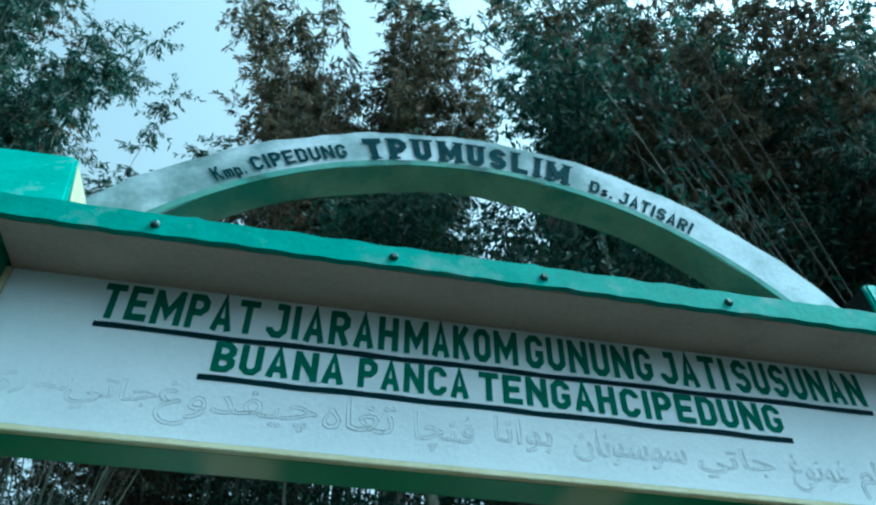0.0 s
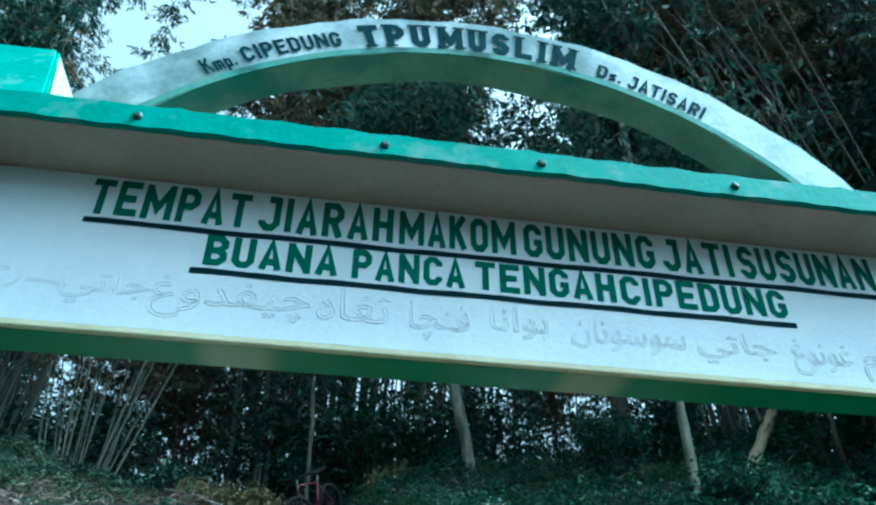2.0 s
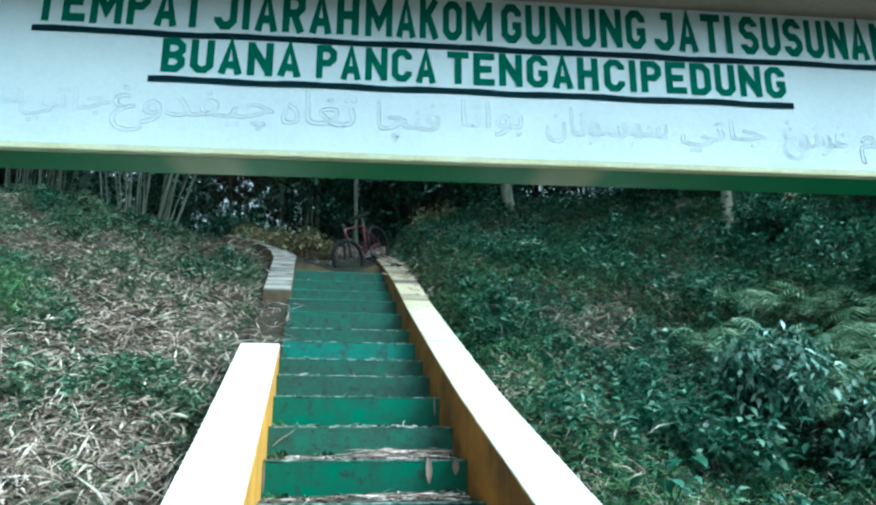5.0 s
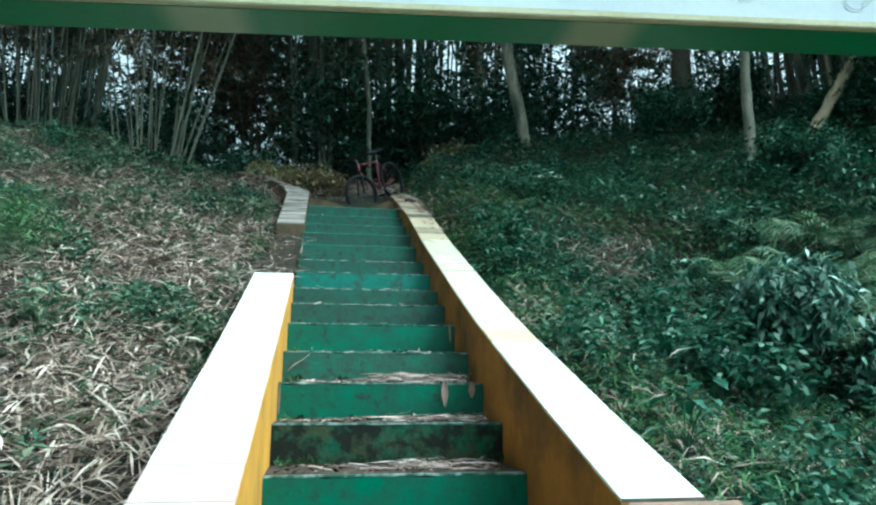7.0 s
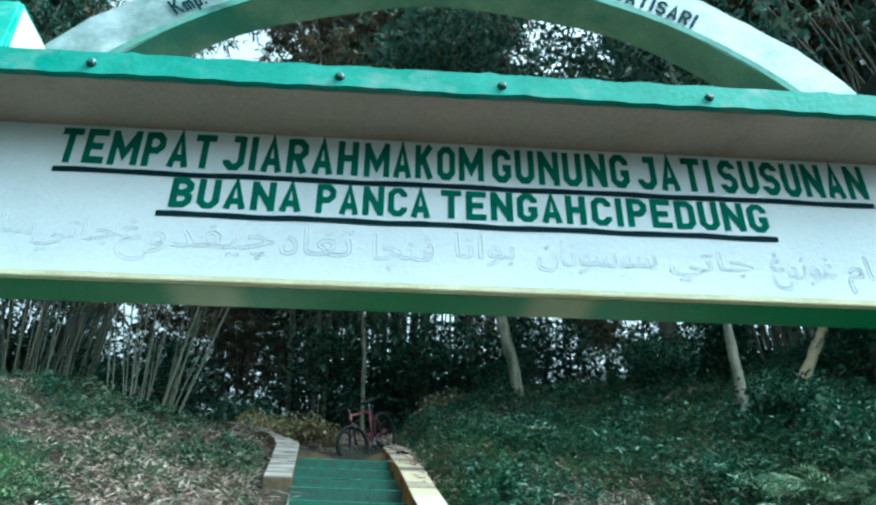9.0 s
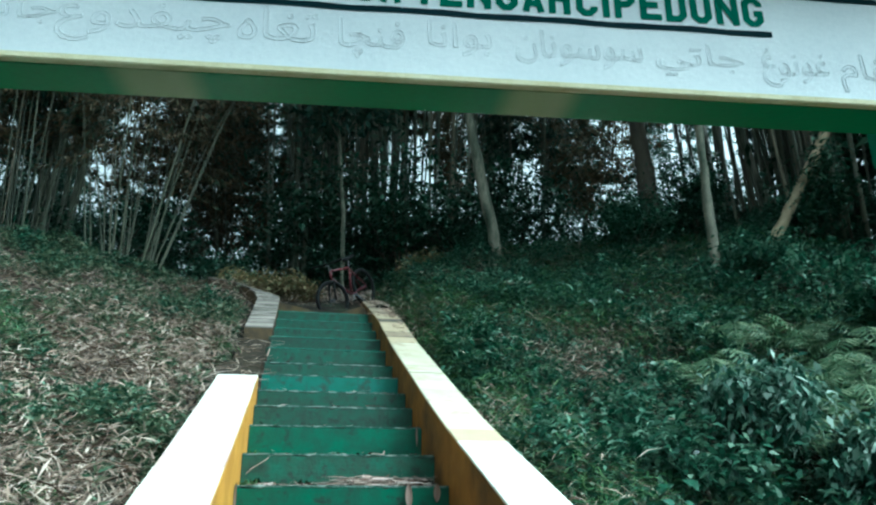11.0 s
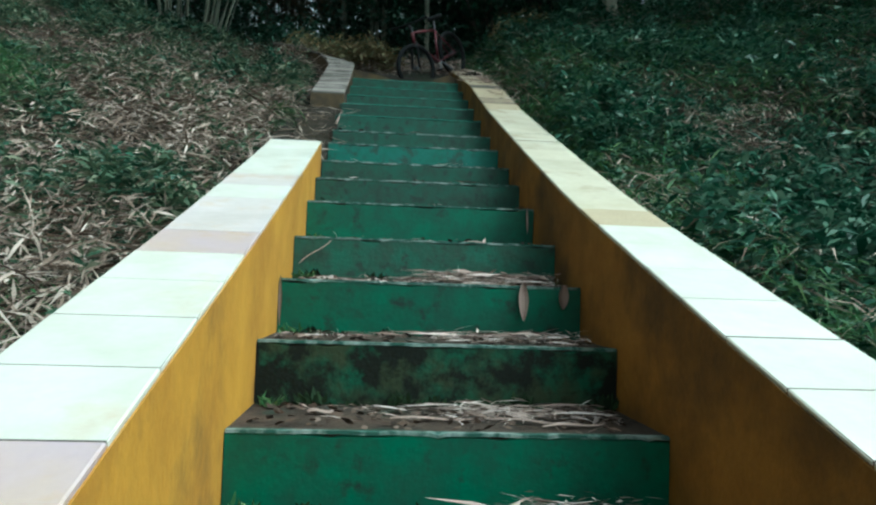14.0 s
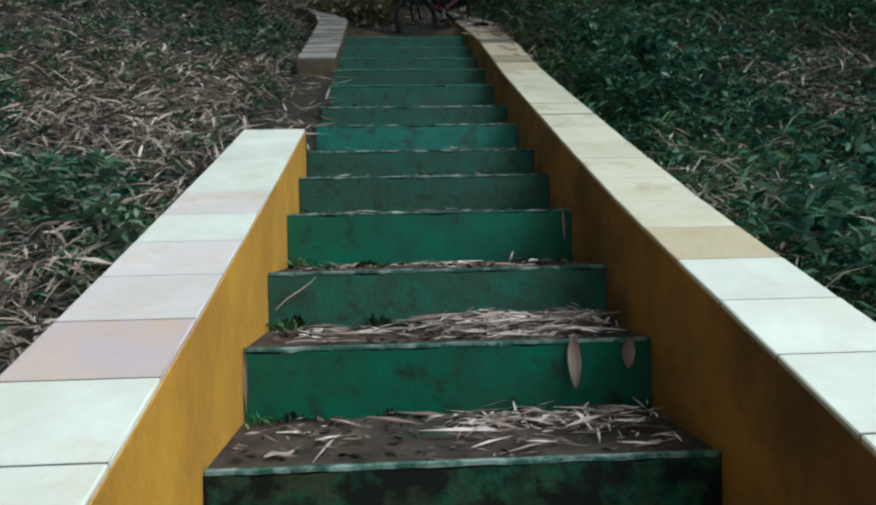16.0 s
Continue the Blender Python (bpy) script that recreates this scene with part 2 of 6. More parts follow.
CURB = surface("dirty_curb_cement", (0.028, 0.021, 0.012), (0.015, 0.012, 0.008), 0.95, 6, 50, 0.5, stain=(0.055, 0.034, 0.012), stain_scale=4, stain_at=(0.58, 0.72), gloss=0.2)
GROUT = surface("dark_grout", (0.06, 0.05, 0.04), (0.1, 0.083, 0.066), 0.95, 12, 70, 0.3)
MORTAR = surface("bare_cement", (0.19, 0.115, 0.075), (0.1, 0.065, 0.045), 0.9, 5, 60, 0.5, stain=(0.26, 0.19, 0.14), stain_scale=5, stain_at=(0.58, 0.72))
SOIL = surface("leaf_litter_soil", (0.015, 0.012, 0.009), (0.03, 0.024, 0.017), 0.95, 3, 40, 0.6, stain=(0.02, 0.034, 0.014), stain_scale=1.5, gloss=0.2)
STRAW = leaf_material("dry_straw", [(0.06, 0.04, 0.03), (0.165, 0.115, 0.086), (0.3, 0.225, 0.178), (0.5, 0.41, 0.345)], 0.8, 0.1)
LITTER = leaf_material("pale_bamboo_sheath", [(0.09, 0.058, 0.046), (0.28, 0.2, 0.165), (0.46, 0.36, 0.315), (0.68, 0.59, 0.54)], 0.7, 0.1)
BANK_LEAF = leaf_material("bank_leaf", [(0.007, 0.034, 0.018), (0.018, 0.066, 0.036), (0.042, 0.105, 0.064), (0.15, 0.225, 0.155)], 0.42, 0.22)
GRASS = leaf_material("bank_grass", [(0.03, 0.08, 0.03), (0.06, 0.14, 0.05), (0.12, 0.18, 0.07)], 0.55, 0.25)
PALE_LEAF = leaf_material("pale_broad_leaf", [(0.012, 0.045, 0.028), (0.035, 0.09, 0.06), (0.11, 0.19, 0.135), (0.36, 0.45, 0.38)], 0.42, 0.2)
DRY_WEED = leaf_material("yellowing_weed", [(0.14, 0.13, 0.065), (0.32, 0.28, 0.15), (0.2, 0.12, 0.06), (0.16, 0.2, 0.1)], 0.6, 0.25)
WEED = leaf_material("grey_green_weed", [(0.025, 0.06, 0.035), (0.055, 0.105, 0.058), (0.12, 0.16, 0.095), (0.24, 0.245, 0.16)], 0.55, 0.25)
CRUMB = leaf_material("dark_leaf_crumb", [(0.016, 0.011, 0.008), (0.04, 0.027, 0.019), (0.085, 0.055, 0.04), (0.17, 0.125, 0.1)], 0.9, 0.0)
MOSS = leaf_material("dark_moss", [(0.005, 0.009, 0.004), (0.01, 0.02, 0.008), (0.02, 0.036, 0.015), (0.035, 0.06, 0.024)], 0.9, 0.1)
FERN = leaf_material("fern_frond", [(0.06, 0.12, 0.06), (0.13, 0.2, 0.11), (0.26, 0.32, 0.2)], 0.5, 0.3)
BAMBOO_LEAF = leaf_material("bamboo_leaf", [(0.012, 0.042, 0.03), (0.028, 0.075, 0.05), (0.055, 0.11, 0.075), (0.13, 0.15, 0.1)], 0.5, 0.4)
BROWN_LEAF = leaf_material("dry_bamboo_leaf", [(0.03, 0.034, 0.02), (0.085, 0.068, 0.04), (0.17, 0.118, 0.068), (0.045, 0.08, 0.048)], 0.6, 0.4)
CULM = surface("bamboo_culm", (0.055, 0.07, 0.042), (0.14, 0.135, 0.09), 0.5, 4, 40, 0.2, vary=0.6, stretch=(1, 1, 0.25))
CULM_DRY = surface("dry_bamboo_culm", (0.22, 0.185, 0.125), (0.1, 0.085, 0.055), 0.65, 4, 40, 0.2, vary=0.5, stretch=(1, 1, 0.25))
BARK = surface("pale_bark", (0.24, 0.22, 0.165), (0.1, 0.105, 0.075), 0.9, 9, 45, 0.7, stain=(0.045, 0.06, 0.04), stain_scale=4, stain_at=(0.48, 0.64), stretch=(1, 1, 0.3))
BARK_PALE = surface("pale_tan_pole_bark", (0.33, 0.26, 0.16), (0.2, 0.155, 0.095), 0.8, 6, 45, 0.4, stain=(0.09, 0.07, 0.045), stain_scale=5, stain_at=(0.55, 0.68), stretch=(1, 1, 0.4))
BARK_DARK = surface("dark_bark", (0.06, 0.05, 0.04), (0.1, 0.085, 0.06), 0.9, 5, 40, 0.5, stretch=(1, 1, 0.35))
RED = surface("dark_red_bicycle_paint", (0.085, 0.008, 0.014), (0.11, 0.012, 0.02), 0.45, 8, 60, 0.02)
RUBBER = surface("black_rubber", (0.008, 0.008, 0.009), (0.014, 0.014, 0.014), 0.85, 30, 90, 0.2, gloss=0.2)
STEEL = surface("dull_steel", (0.22, 0.22, 0.23), (0.14, 0.14, 0.15), 0.5, 30, 90, 0.05, metal=0.8)


# ---- mesh helpers ----
STAIR = pose(-0.06, 2.58, 0, 0, 0, 4.9)      # stair frame: u across, v up the hill


def mesh_of(bm, name):
    me = bpy.data.meshes.new(name)
    bm.to_mesh(me)
    bm.free()
    return me


def part(name, bm, material, parent=None, label="", smooth=False, kind=""):
    me = bm if isinstance(bm, bpy.types.Mesh) else mesh_of(bm, name)
    if not me.materials:
        me.materials.append(material)
    if smooth:
        me.polygons.foreach_set("use_smooth", [True] * len(me.polygons))
    ob = new(name, me)
    ob.parent = parent
    if label or kind:
        tagged(ob, label, kind=kind)
    return ob


def thing(name, label, category, m=None, group="", kind=""):
    ob = new(name)
    ob.empty_display_size = 0.1
    if m is not None:
        ob.matrix_basis = m
    return tagged(ob, label, category, group, kind)


def box(x0, x1, y0, y1, z0, z1, bevel=0.0, bm=None, segments=2):
    own = bmesh.new()
    vs = [own.verts.new((x, y, z)) for x in (x0, x1) for y in (y0, y1) for z in (z0, z1)]
    for f in ((0, 1, 3, 2), (4, 6, 7, 5), (0, 4, 5, 1), (2, 3, 7, 6), (0, 2, 6, 4), (1, 5, 7, 3)):
        own.faces.new([vs[i] for i in f])
    if bevel:
        bmesh.ops.bevel(own, geom=own.edges[:], offset=bevel, segments=segments, affect="EDGES")
    bmesh.ops.recalc_face_normals(own, faces=own.faces)
    if bm is None:
        return own
    me = mesh_of(own, "piece")
    bm.from_mesh(me)
    bpy.data.meshes.remove(me)
    return bm


def prism(profile, d0, d1, axis="y", bevel=0.0):
    """A closed outline pushed along an axis; the outline's points are (x, z) for y, (y, z) for x."""
    bm = bmesh.new()
    put = (lambda p, d: (p[0], d, p[1])) if axis == "y" else (lambda p, d: (d, p[0], p[1]))
    a = [bm.verts.new(put(p, d0)) for p in profile]
    b = [bm.verts.new(put(p, d1)) for p in profile]
    n = len(profile)
    bm.faces.new(a)
    bm.faces.new(b[::-1])
    for i in range(n):
        bm.faces.new((a[i], b[i], b[(i + 1) % n], a[(i + 1) % n]))
    bmesh.ops.recalc_face_normals(bm, faces=bm.faces)
    if bevel:
        bmesh.ops.bevel(bm, geom=bm.edges[:], offset=bevel, segments=2, affect="EDGES")
    return bm


def tube(points, radii, sides=8, caps=True, bm=None):
    bm = bm or bmesh.new()
    pts = [Vector(p) for p in points]
    rings = []
    side = None
    for i, p in enumerate(pts):
        d = (pts[min(i + 1, len(pts) - 1)] - pts[max(i - 1, 0)]).normalized()
        if side is None:
            side = d.orthogonal().normalized()
        side = (side - d * side.dot(d)).normalized()
        other = d.cross(side)
        r = radii[i] if hasattr(radii, "__len__") else radii
        rings.append([bm.verts.new(p + (side * math.cos(a) + other * math.sin(a)) * r)
                      for a in (2 * math.pi * k / sides for k in range(sides))])
    for a, b in zip(rings, rings[1:]):
        for k in range(sides):
            bm.faces.new((a[k], a[(k + 1) % sides], b[(k + 1) % sides], b[k]))
    if caps:
        bm.faces.new(rings[0][::-1])
        bm.faces.new(rings[-1])
    return bm


def torus(radius, thick, turn=48, sides=8, bm=None):
    """A ring round the y axis."""
    bm = bm or bmesh.new()
    rings = []
    for i in range(turn):
        a = 2 * math.pi * i / turn
        rings.append([bm.verts.new(((radius + thick * math.cos(b)) * math.cos(a), thick * math.sin(b), (radius + thick * math.cos(b)) * math.sin(a)))
                      for b in (2 * math.pi * k / sides for k in range(sides))])
    for i in range(turn):
        a, b = rings[i], rings[(i + 1) % turn]
        for k in range(sides):
            bm.faces.new((a[k], b[k], b[(k + 1) % sides], a[(k + 1) % sides]))
    bmesh.ops.recalc_face_normals(bm, faces=bm.faces)
    return bm


def blades(name, roots, ways, sides, length, width, droop=0.0):
    """Many four-cornered leaf blades in one mesh (numpy arrays); each is its own island."""
    n = len(roots)
    length, width = np.asarray(length).reshape(-1, 1), np.asarray(width).reshape(-1, 1)
    mid = roots + ways * length * 0.45
    tip = roots + ways * length
    tip[:, 2] -= droop * length[:, 0]
    co = np.empty((n, 4, 3))
    co[:, 0], co[:, 1], co[:, 2], co[:, 3] = roots, mid + sides * width * 0.5, tip, mid - sides * width * 0.5
    me = bpy.data.meshes.new(name)
    me.vertices.add(n * 4)
    me.vertices.foreach_set("co", co.ravel())
    me.loops.add(n * 4)
    me.loops.foreach_set("vertex_index", np.arange(n * 4, dtype=np.int32))
    me.polygons.add(n)
    me.polygons.foreach_set("loop_start", np.arange(0, n * 4, 4, dtype=np.int32))
    me.update()
    me.validate()
    return me


def unit(a):
    return a / np.maximum(np.linalg.norm(a, axis=-1, keepdims=True), 1e-9)


rng = np.random.default_rng(7)


# ---- ground ----
def slope(v):
    """Height of the line of the step edges over v."""
    return 1.23 + 0.452 * v


def ground(u, v):
    """Height of the hillside, in the stair frame (numpy arrays)."""
    u, v = np.asarray(u, float), np.asarray(v, float)
    vc = np.clip(v, -2.7, 8.8)
    z = 1.23 + 0.452 * vc - 0.05
    z = z + np.where(v > 8.8, (1 - np.exp(-(v - 8.8) / 6.0)) * 0.9, 0) - np.where(v < -2.7, 0.03, 0)
    z = z + 0.22 * np.clip(-u - 2.0, 0, 7) * np.clip((v - 1) / 3, 0, 1) - 0.08 * np.clip(-u - 1.2, 0, 1)
    z = z + (0.3 * np.clip((u - 1.1) / 0.6, 0, 1) + 0.22 * np.clip(u - 1.2, 0, 7)) * np.clip((v - 1.6) / 3.6, 0, 1)
    z = z - 0.42 * np.exp(-((u - 3.1) / 1.2) ** 2 - ((v - 1.2) / 1.5) ** 2) + 0.12 * np.exp(-((u - 1.5) / 0.5) ** 2) * np.clip((v + 1) / 2, 0, 1)
    z = z + 0.10 * np.sin(u * 1.3 + 0.6) * np.sin(v * 1.1 + u * 0.4) * np.clip((np.abs(u) - 1.0) / 1.5, 0, 1)
    z = z + 0.04 * np.sin(u * 3.7 + v * 2.1) * np.clip((np.abs(u) - 0.9) / 1, 0, 1)
    z = z + 0.26 * np.exp(-((u + 1.75) / 0.55) ** 2 - ((v - 8.05) / 0.45) ** 2)
    yard = np.clip((1.3 - np.abs(u)) / 0.3, 0, 1) * ((v > 7.3) & (v < 11))
    z = z * (1 - yard) + yard * np.minimum(z, 4.5 + 0.36 * (v - 7.3))
    bed = (np.abs(u) < 1.12) & (v > -3.2) & (v < 7.34)
    return np.where(bed, z - 0.45, z)


def spaced(lo, hi, near, step, grow):
    out = [0.0]
    while out[-1] < hi:
        s = step if out[-1] < near else step + (out[-1] - near) * grow
        out.append(out[-1] + s)
    neg = [0.0]
    while neg[-1] > lo:
        s = step if -neg[-1] < near else step + (-neg[-1] - near) * grow
        neg.append(neg[-1] - s)
    return np.array(neg[::-1][:-1] + out)


gu, gv = spaced(-900, 900, 7, 0.14, 0.2), spaced(-900, 900, 12, 0.16, 0.2)
U, V = np.meshgrid(gu, gv)
co = np.stack([U.ravel(), V.ravel(), ground(U, V).ravel()], 1)
nu, nv = len(gu), len(gv)
ii = (np.arange(nv - 1)[:, None] * nu + np.arange(nu - 1)[None, :]).ravel()
quads = np.stack([ii, ii + 1, ii + nu + 1, ii + nu], 1)
gm = bpy.data.meshes.new("ground")
gm.from_pydata(co.tolist(), [], quads.tolist())
gm.polygons.foreach_set("use_smooth", [True] * len(gm.polygons))
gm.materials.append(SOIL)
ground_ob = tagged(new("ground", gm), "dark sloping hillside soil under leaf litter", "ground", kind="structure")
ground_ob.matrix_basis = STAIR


# ---- gateway ----
gate = thing("gateway", "green and white painted concrete entrance gateway with lettered board and arch", "gateway")

# round columns: a stout one in front, two slimmer ones close together behind
for side in (-1, 1):
    cx = 1.30 if side > 0 else -1.168
    for dx, cy, r, top in ((0.0, -0.045, 0.0838, 2.84), (-0.024, 0.205, 0.074, 2.37), (0.052, 0.19, 0.048, 2.38)):
        prof = [(-0.35, r * 1.25), (0.10, r * 1.25), (0.12, r * 1.05), (1.2, r), (2.2, r), (top, r)]
        bm = tube([(cx + side * dx, cy, z) for z, _ in prof], [q for _, q in prof], 40)
        bmesh.ops.recalc_face_normals(bm, faces=bm.faces)
        part("column", bm, GREEN, gate, smooth=True)
    part("bracket", box(cx - 0.09, cx + 0.1, 0.121, 0.31, 2.362, 2.745, 0.006), GREEN, gate, "green block carried by the rear columns")

# board: beam with white face, cream edging, canopy slab
part("beam", box(-1.10, 1.235, 0.012, 0.118, 2.352, 2.745, 0.004), BEAM_GREEN, gate, "green sprayed concrete beam")
part("board", box(-1.078, 1.213, -0.002, 0.010, 2.366, 2.749, 0.001), WHITE, gate, "white painted sign board")
part("edging", box(-1.095, 1.228, -0.008, 0.011, 2.350, 2.364, 0.002), CREAM, gate, "cream painted edge strip")
for x0 in (-1.094, 1.214):
    part("edging", box(x0, x0 + 0.014, -0.008, 0.011, 2.366, 2.748, 0.002), CREAM, gate, "cream painted edge strip")
canopy = part("canopy", box(-1.085, 1.212, -0.162, 0.34, 2.752, 2.80, 0.003), SOFFIT, gate, "concrete canopy slab with grey soffit")
bm = bmesh.new()
xs = np.linspace(-1.10, 1.225, 90)
wob = [0.0035 * math.sin(i * 1.7) + 0.003 * math.sin(i * 0.37 + 1) + (0.006 if i in (47, 48, 49) else 0) for i in range(90)]
rings = []
for i, x in enumerate(xs):
    lo, hi = 2.749 + wob[i] * 0.5, 2.812 + wob[(i * 3) % 90]
    rings.append([bm.verts.new(p) for p in ((x, -0.181, lo), (x, -0.164, lo), (x, -0.164, hi - 0.004), (x, -0.178, hi))])
for a, b in zip(rings, rings[1:]):
    for k in range(4):
        bm.faces.new((a[k], b[k], b[(k + 1) % 4], a[(k + 1) % 4]))
bm.faces.new(rings[0])
bm.faces.new(rings[-1][::-1])
bmesh.ops.recalc_face_normals(bm, faces=bm.faces)
part("fascia", bm, GREEN_WORN, canopy, "worn green fascia strip with chipped edge")
part("canopy_top", box(-1.10, 1.225, -0.164, 0.34, 2.802, 2.814, 0.003), GREEN_WORN, canopy)
for bx in (-0.76, -0.232, 0.127, 0.60, 1.02):
    bm = tube([(bx, -0.179, 2.776), (bx, -0.186, 2.776), (bx, -0.190, 2.776)], [0.011, 0.010, 0.006], 8)
    part("bolt", bm, BOLT, canopy, "dark painted bolt head")
# caps over the columns
def hipped(x0, x1, y0, y1, z0, tx0, tx1, ty0, ty1, z1):
    bm = bmesh.new()
    lo = [bm.verts.new(p) for p in ((x0, y0, z0), (x1, y0, z0), (x1, y1, z0), (x0, y1, z0))]
    hi = [bm.verts.new(p) for p in ((tx0, ty0, z1), (tx1, ty0, z1 + 0.006), (tx1, ty1, z1), (tx0, ty1, z1 - 0.004))]
    bm.faces.new(lo[::-1]), bm.faces.new(hi)
    for k in range(4):
        bm.faces.new((lo[k], lo[(k + 1) % 4], hi[(k + 1) % 4], hi[k]))
    bmesh.ops.bevel(bm, geom=bm.edges[:], offset=0.007, segments=2, affect="EDGES")
    bmesh.ops.recalc_face_normals(bm, faces=bm.faces)
    return bm


cap = part("cap", hipped(-1.30, -0.965, -0.165, 0.27, 2.815, -1.28, -1.04, -0.05, 0.15, 3.085), GREEN_WORN, gate, "green plastered hipped column cap")
bm = bmesh.new()
bm.faces.new([bm.verts.new(p) for p in ((-0.9605, -0.150, 2.822), (-0.9605, 0.25, 2.822), (-1.0335, 0.13, 3.07), (-1.0335, -0.045, 3.07))])
bmesh.ops.solidify(bm, geom=bm.faces[:], thickness=0.003)
part("flank", bm, CREAM, cap, "cream painted sloping flank")
# the other cap: a leaning plastered front over a rounded neck, with a sloping flank
# a thin dark plate on the flank colours in its shade
cap = part("cap", hipped(1.066, 1.372, -0.156, 0.2, 2.806, 1.112, 1.396, -0.108, 0.2, 2.985), GREEN_WORN, gate, "worn green plastered column cap")
bm = bmesh.new()
bm.faces.new([bm.verts.new(p) for p in ((1.064, -0.14, 2.822), (1.064, 0.19, 2.822), (1.104, 0.19, 2.972), (1.104, -0.098, 2.972))])
bmesh.ops.solidify(bm, geom=bm.faces[:], thickness=0.003)
part("flank", bm, RISER_DIRTY, cap, "mossy green flank coloured dark for shade")
# rough plaster collars where the columns meet the canopy ends
for cx in (-1.168, 1.30):
    bm = bmesh.new()
    r_ = random.Random(int(cx * 100))
    tube([(cx, -0.045, z) for z in (2.755, 2.775, 2.80, 2.83)], [0.0845, 0.092, 0.098, 0.1], 28, bm=bm)
    for vert in bm.verts:
        vert.co += Vector((r_.uniform(-1, 1), r_.uniform(-1, 1), r_.uniform(-1, 1))) * 0.0035
    bmesh.ops.recalc_face_normals(bm, faces=bm.faces)
    part("collar", bm, GREEN_WORN, gate, "rough plaster collar", smooth=True)
part("canopy_end", box(-1.29, -1.102, -0.16, 0.30, 2.752, 2.814, 0.01), GREEN_WORN, gate)
part("canopy_end", box(1.214, 1.385, 0.02, 0.30, 2.752, 2.814, 0.01), GREEN_WORN, gate)
# arch
ACX, ACZ, R0, R1, ARCH_Y = 0.08, 2.139, 1.32, 1.475, 0.10
bm = bmesh.new()
a_end = math.acos((2.812 - ACZ) / R1)
rings = []
for i in range(61):
    a = -a_end + 2 * a_end * i / 60
    s_, c_ = math.sin(a), math.cos(a)
    w_ = 0.004 * math.sin(i * 0.9) + 0.003 * math.sin(i * 2.3)
    r0 = max(R0 + 0.006 * math.sin(i * 0.5), (2.813 - ACZ) / c_)
    r1 = max(R1 + w_, r0 + 0.004)
    rings.append([bm.verts.new((ACX + s_ * r, y, ACZ + c_ * r)) for r, y in ((r0, ARCH_Y), (r1, ARCH_Y), (r1 + 0.004, ARCH_Y + 0.12), (r0, ARCH_Y + 0.12))])
for a, b in zip(rings, rings[1:]):
    for k in range(4):
        f = bm.faces.new((a[k], b[k], b[(k + 1) % 4], a[(k + 1) % 4]))
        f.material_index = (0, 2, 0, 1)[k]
bm.faces.new(rings[0])
bm.faces.new(rings[-1][::-1])
bmesh.ops.recalc_face_normals(bm, faces=bm.faces)
arch_me = mesh_of(bm, "arch")
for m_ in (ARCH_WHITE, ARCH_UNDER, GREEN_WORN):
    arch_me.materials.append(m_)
arch = part("arch", arch_me, ARCH_WHITE, gate, "stained white concrete arch with brownish underside darkened for shade")
# green line along the lower front edge of the arch
bm = bmesh.new()
rings = []
for i in range(49):
    a = -0.80 + 1.60 * i / 48
    rings.append([bm.verts.new((ACX + math.sin(a) * r, y, ACZ + math.cos(a) * r)) for r, y in ((R0 - 0.003, ARCH_Y - 0.003), (R0 + 0.02, ARCH_Y - 0.003), (R0 + 0.02, ARCH_Y + 0.0005), (R0 - 0.003, ARCH_Y + 0.0005))])
for a, b in zip(rings, rings[1:]):
    for k in range(4):
        bm.faces.new((a[k], b[k], b[(k + 1) % 4], a[(k + 1) % 4]))
bmesh.ops.recalc_face_normals(bm, faces=bm.faces)
part("edge_band", bm, ARCH_EDGE, arch, "green painted lower edge")


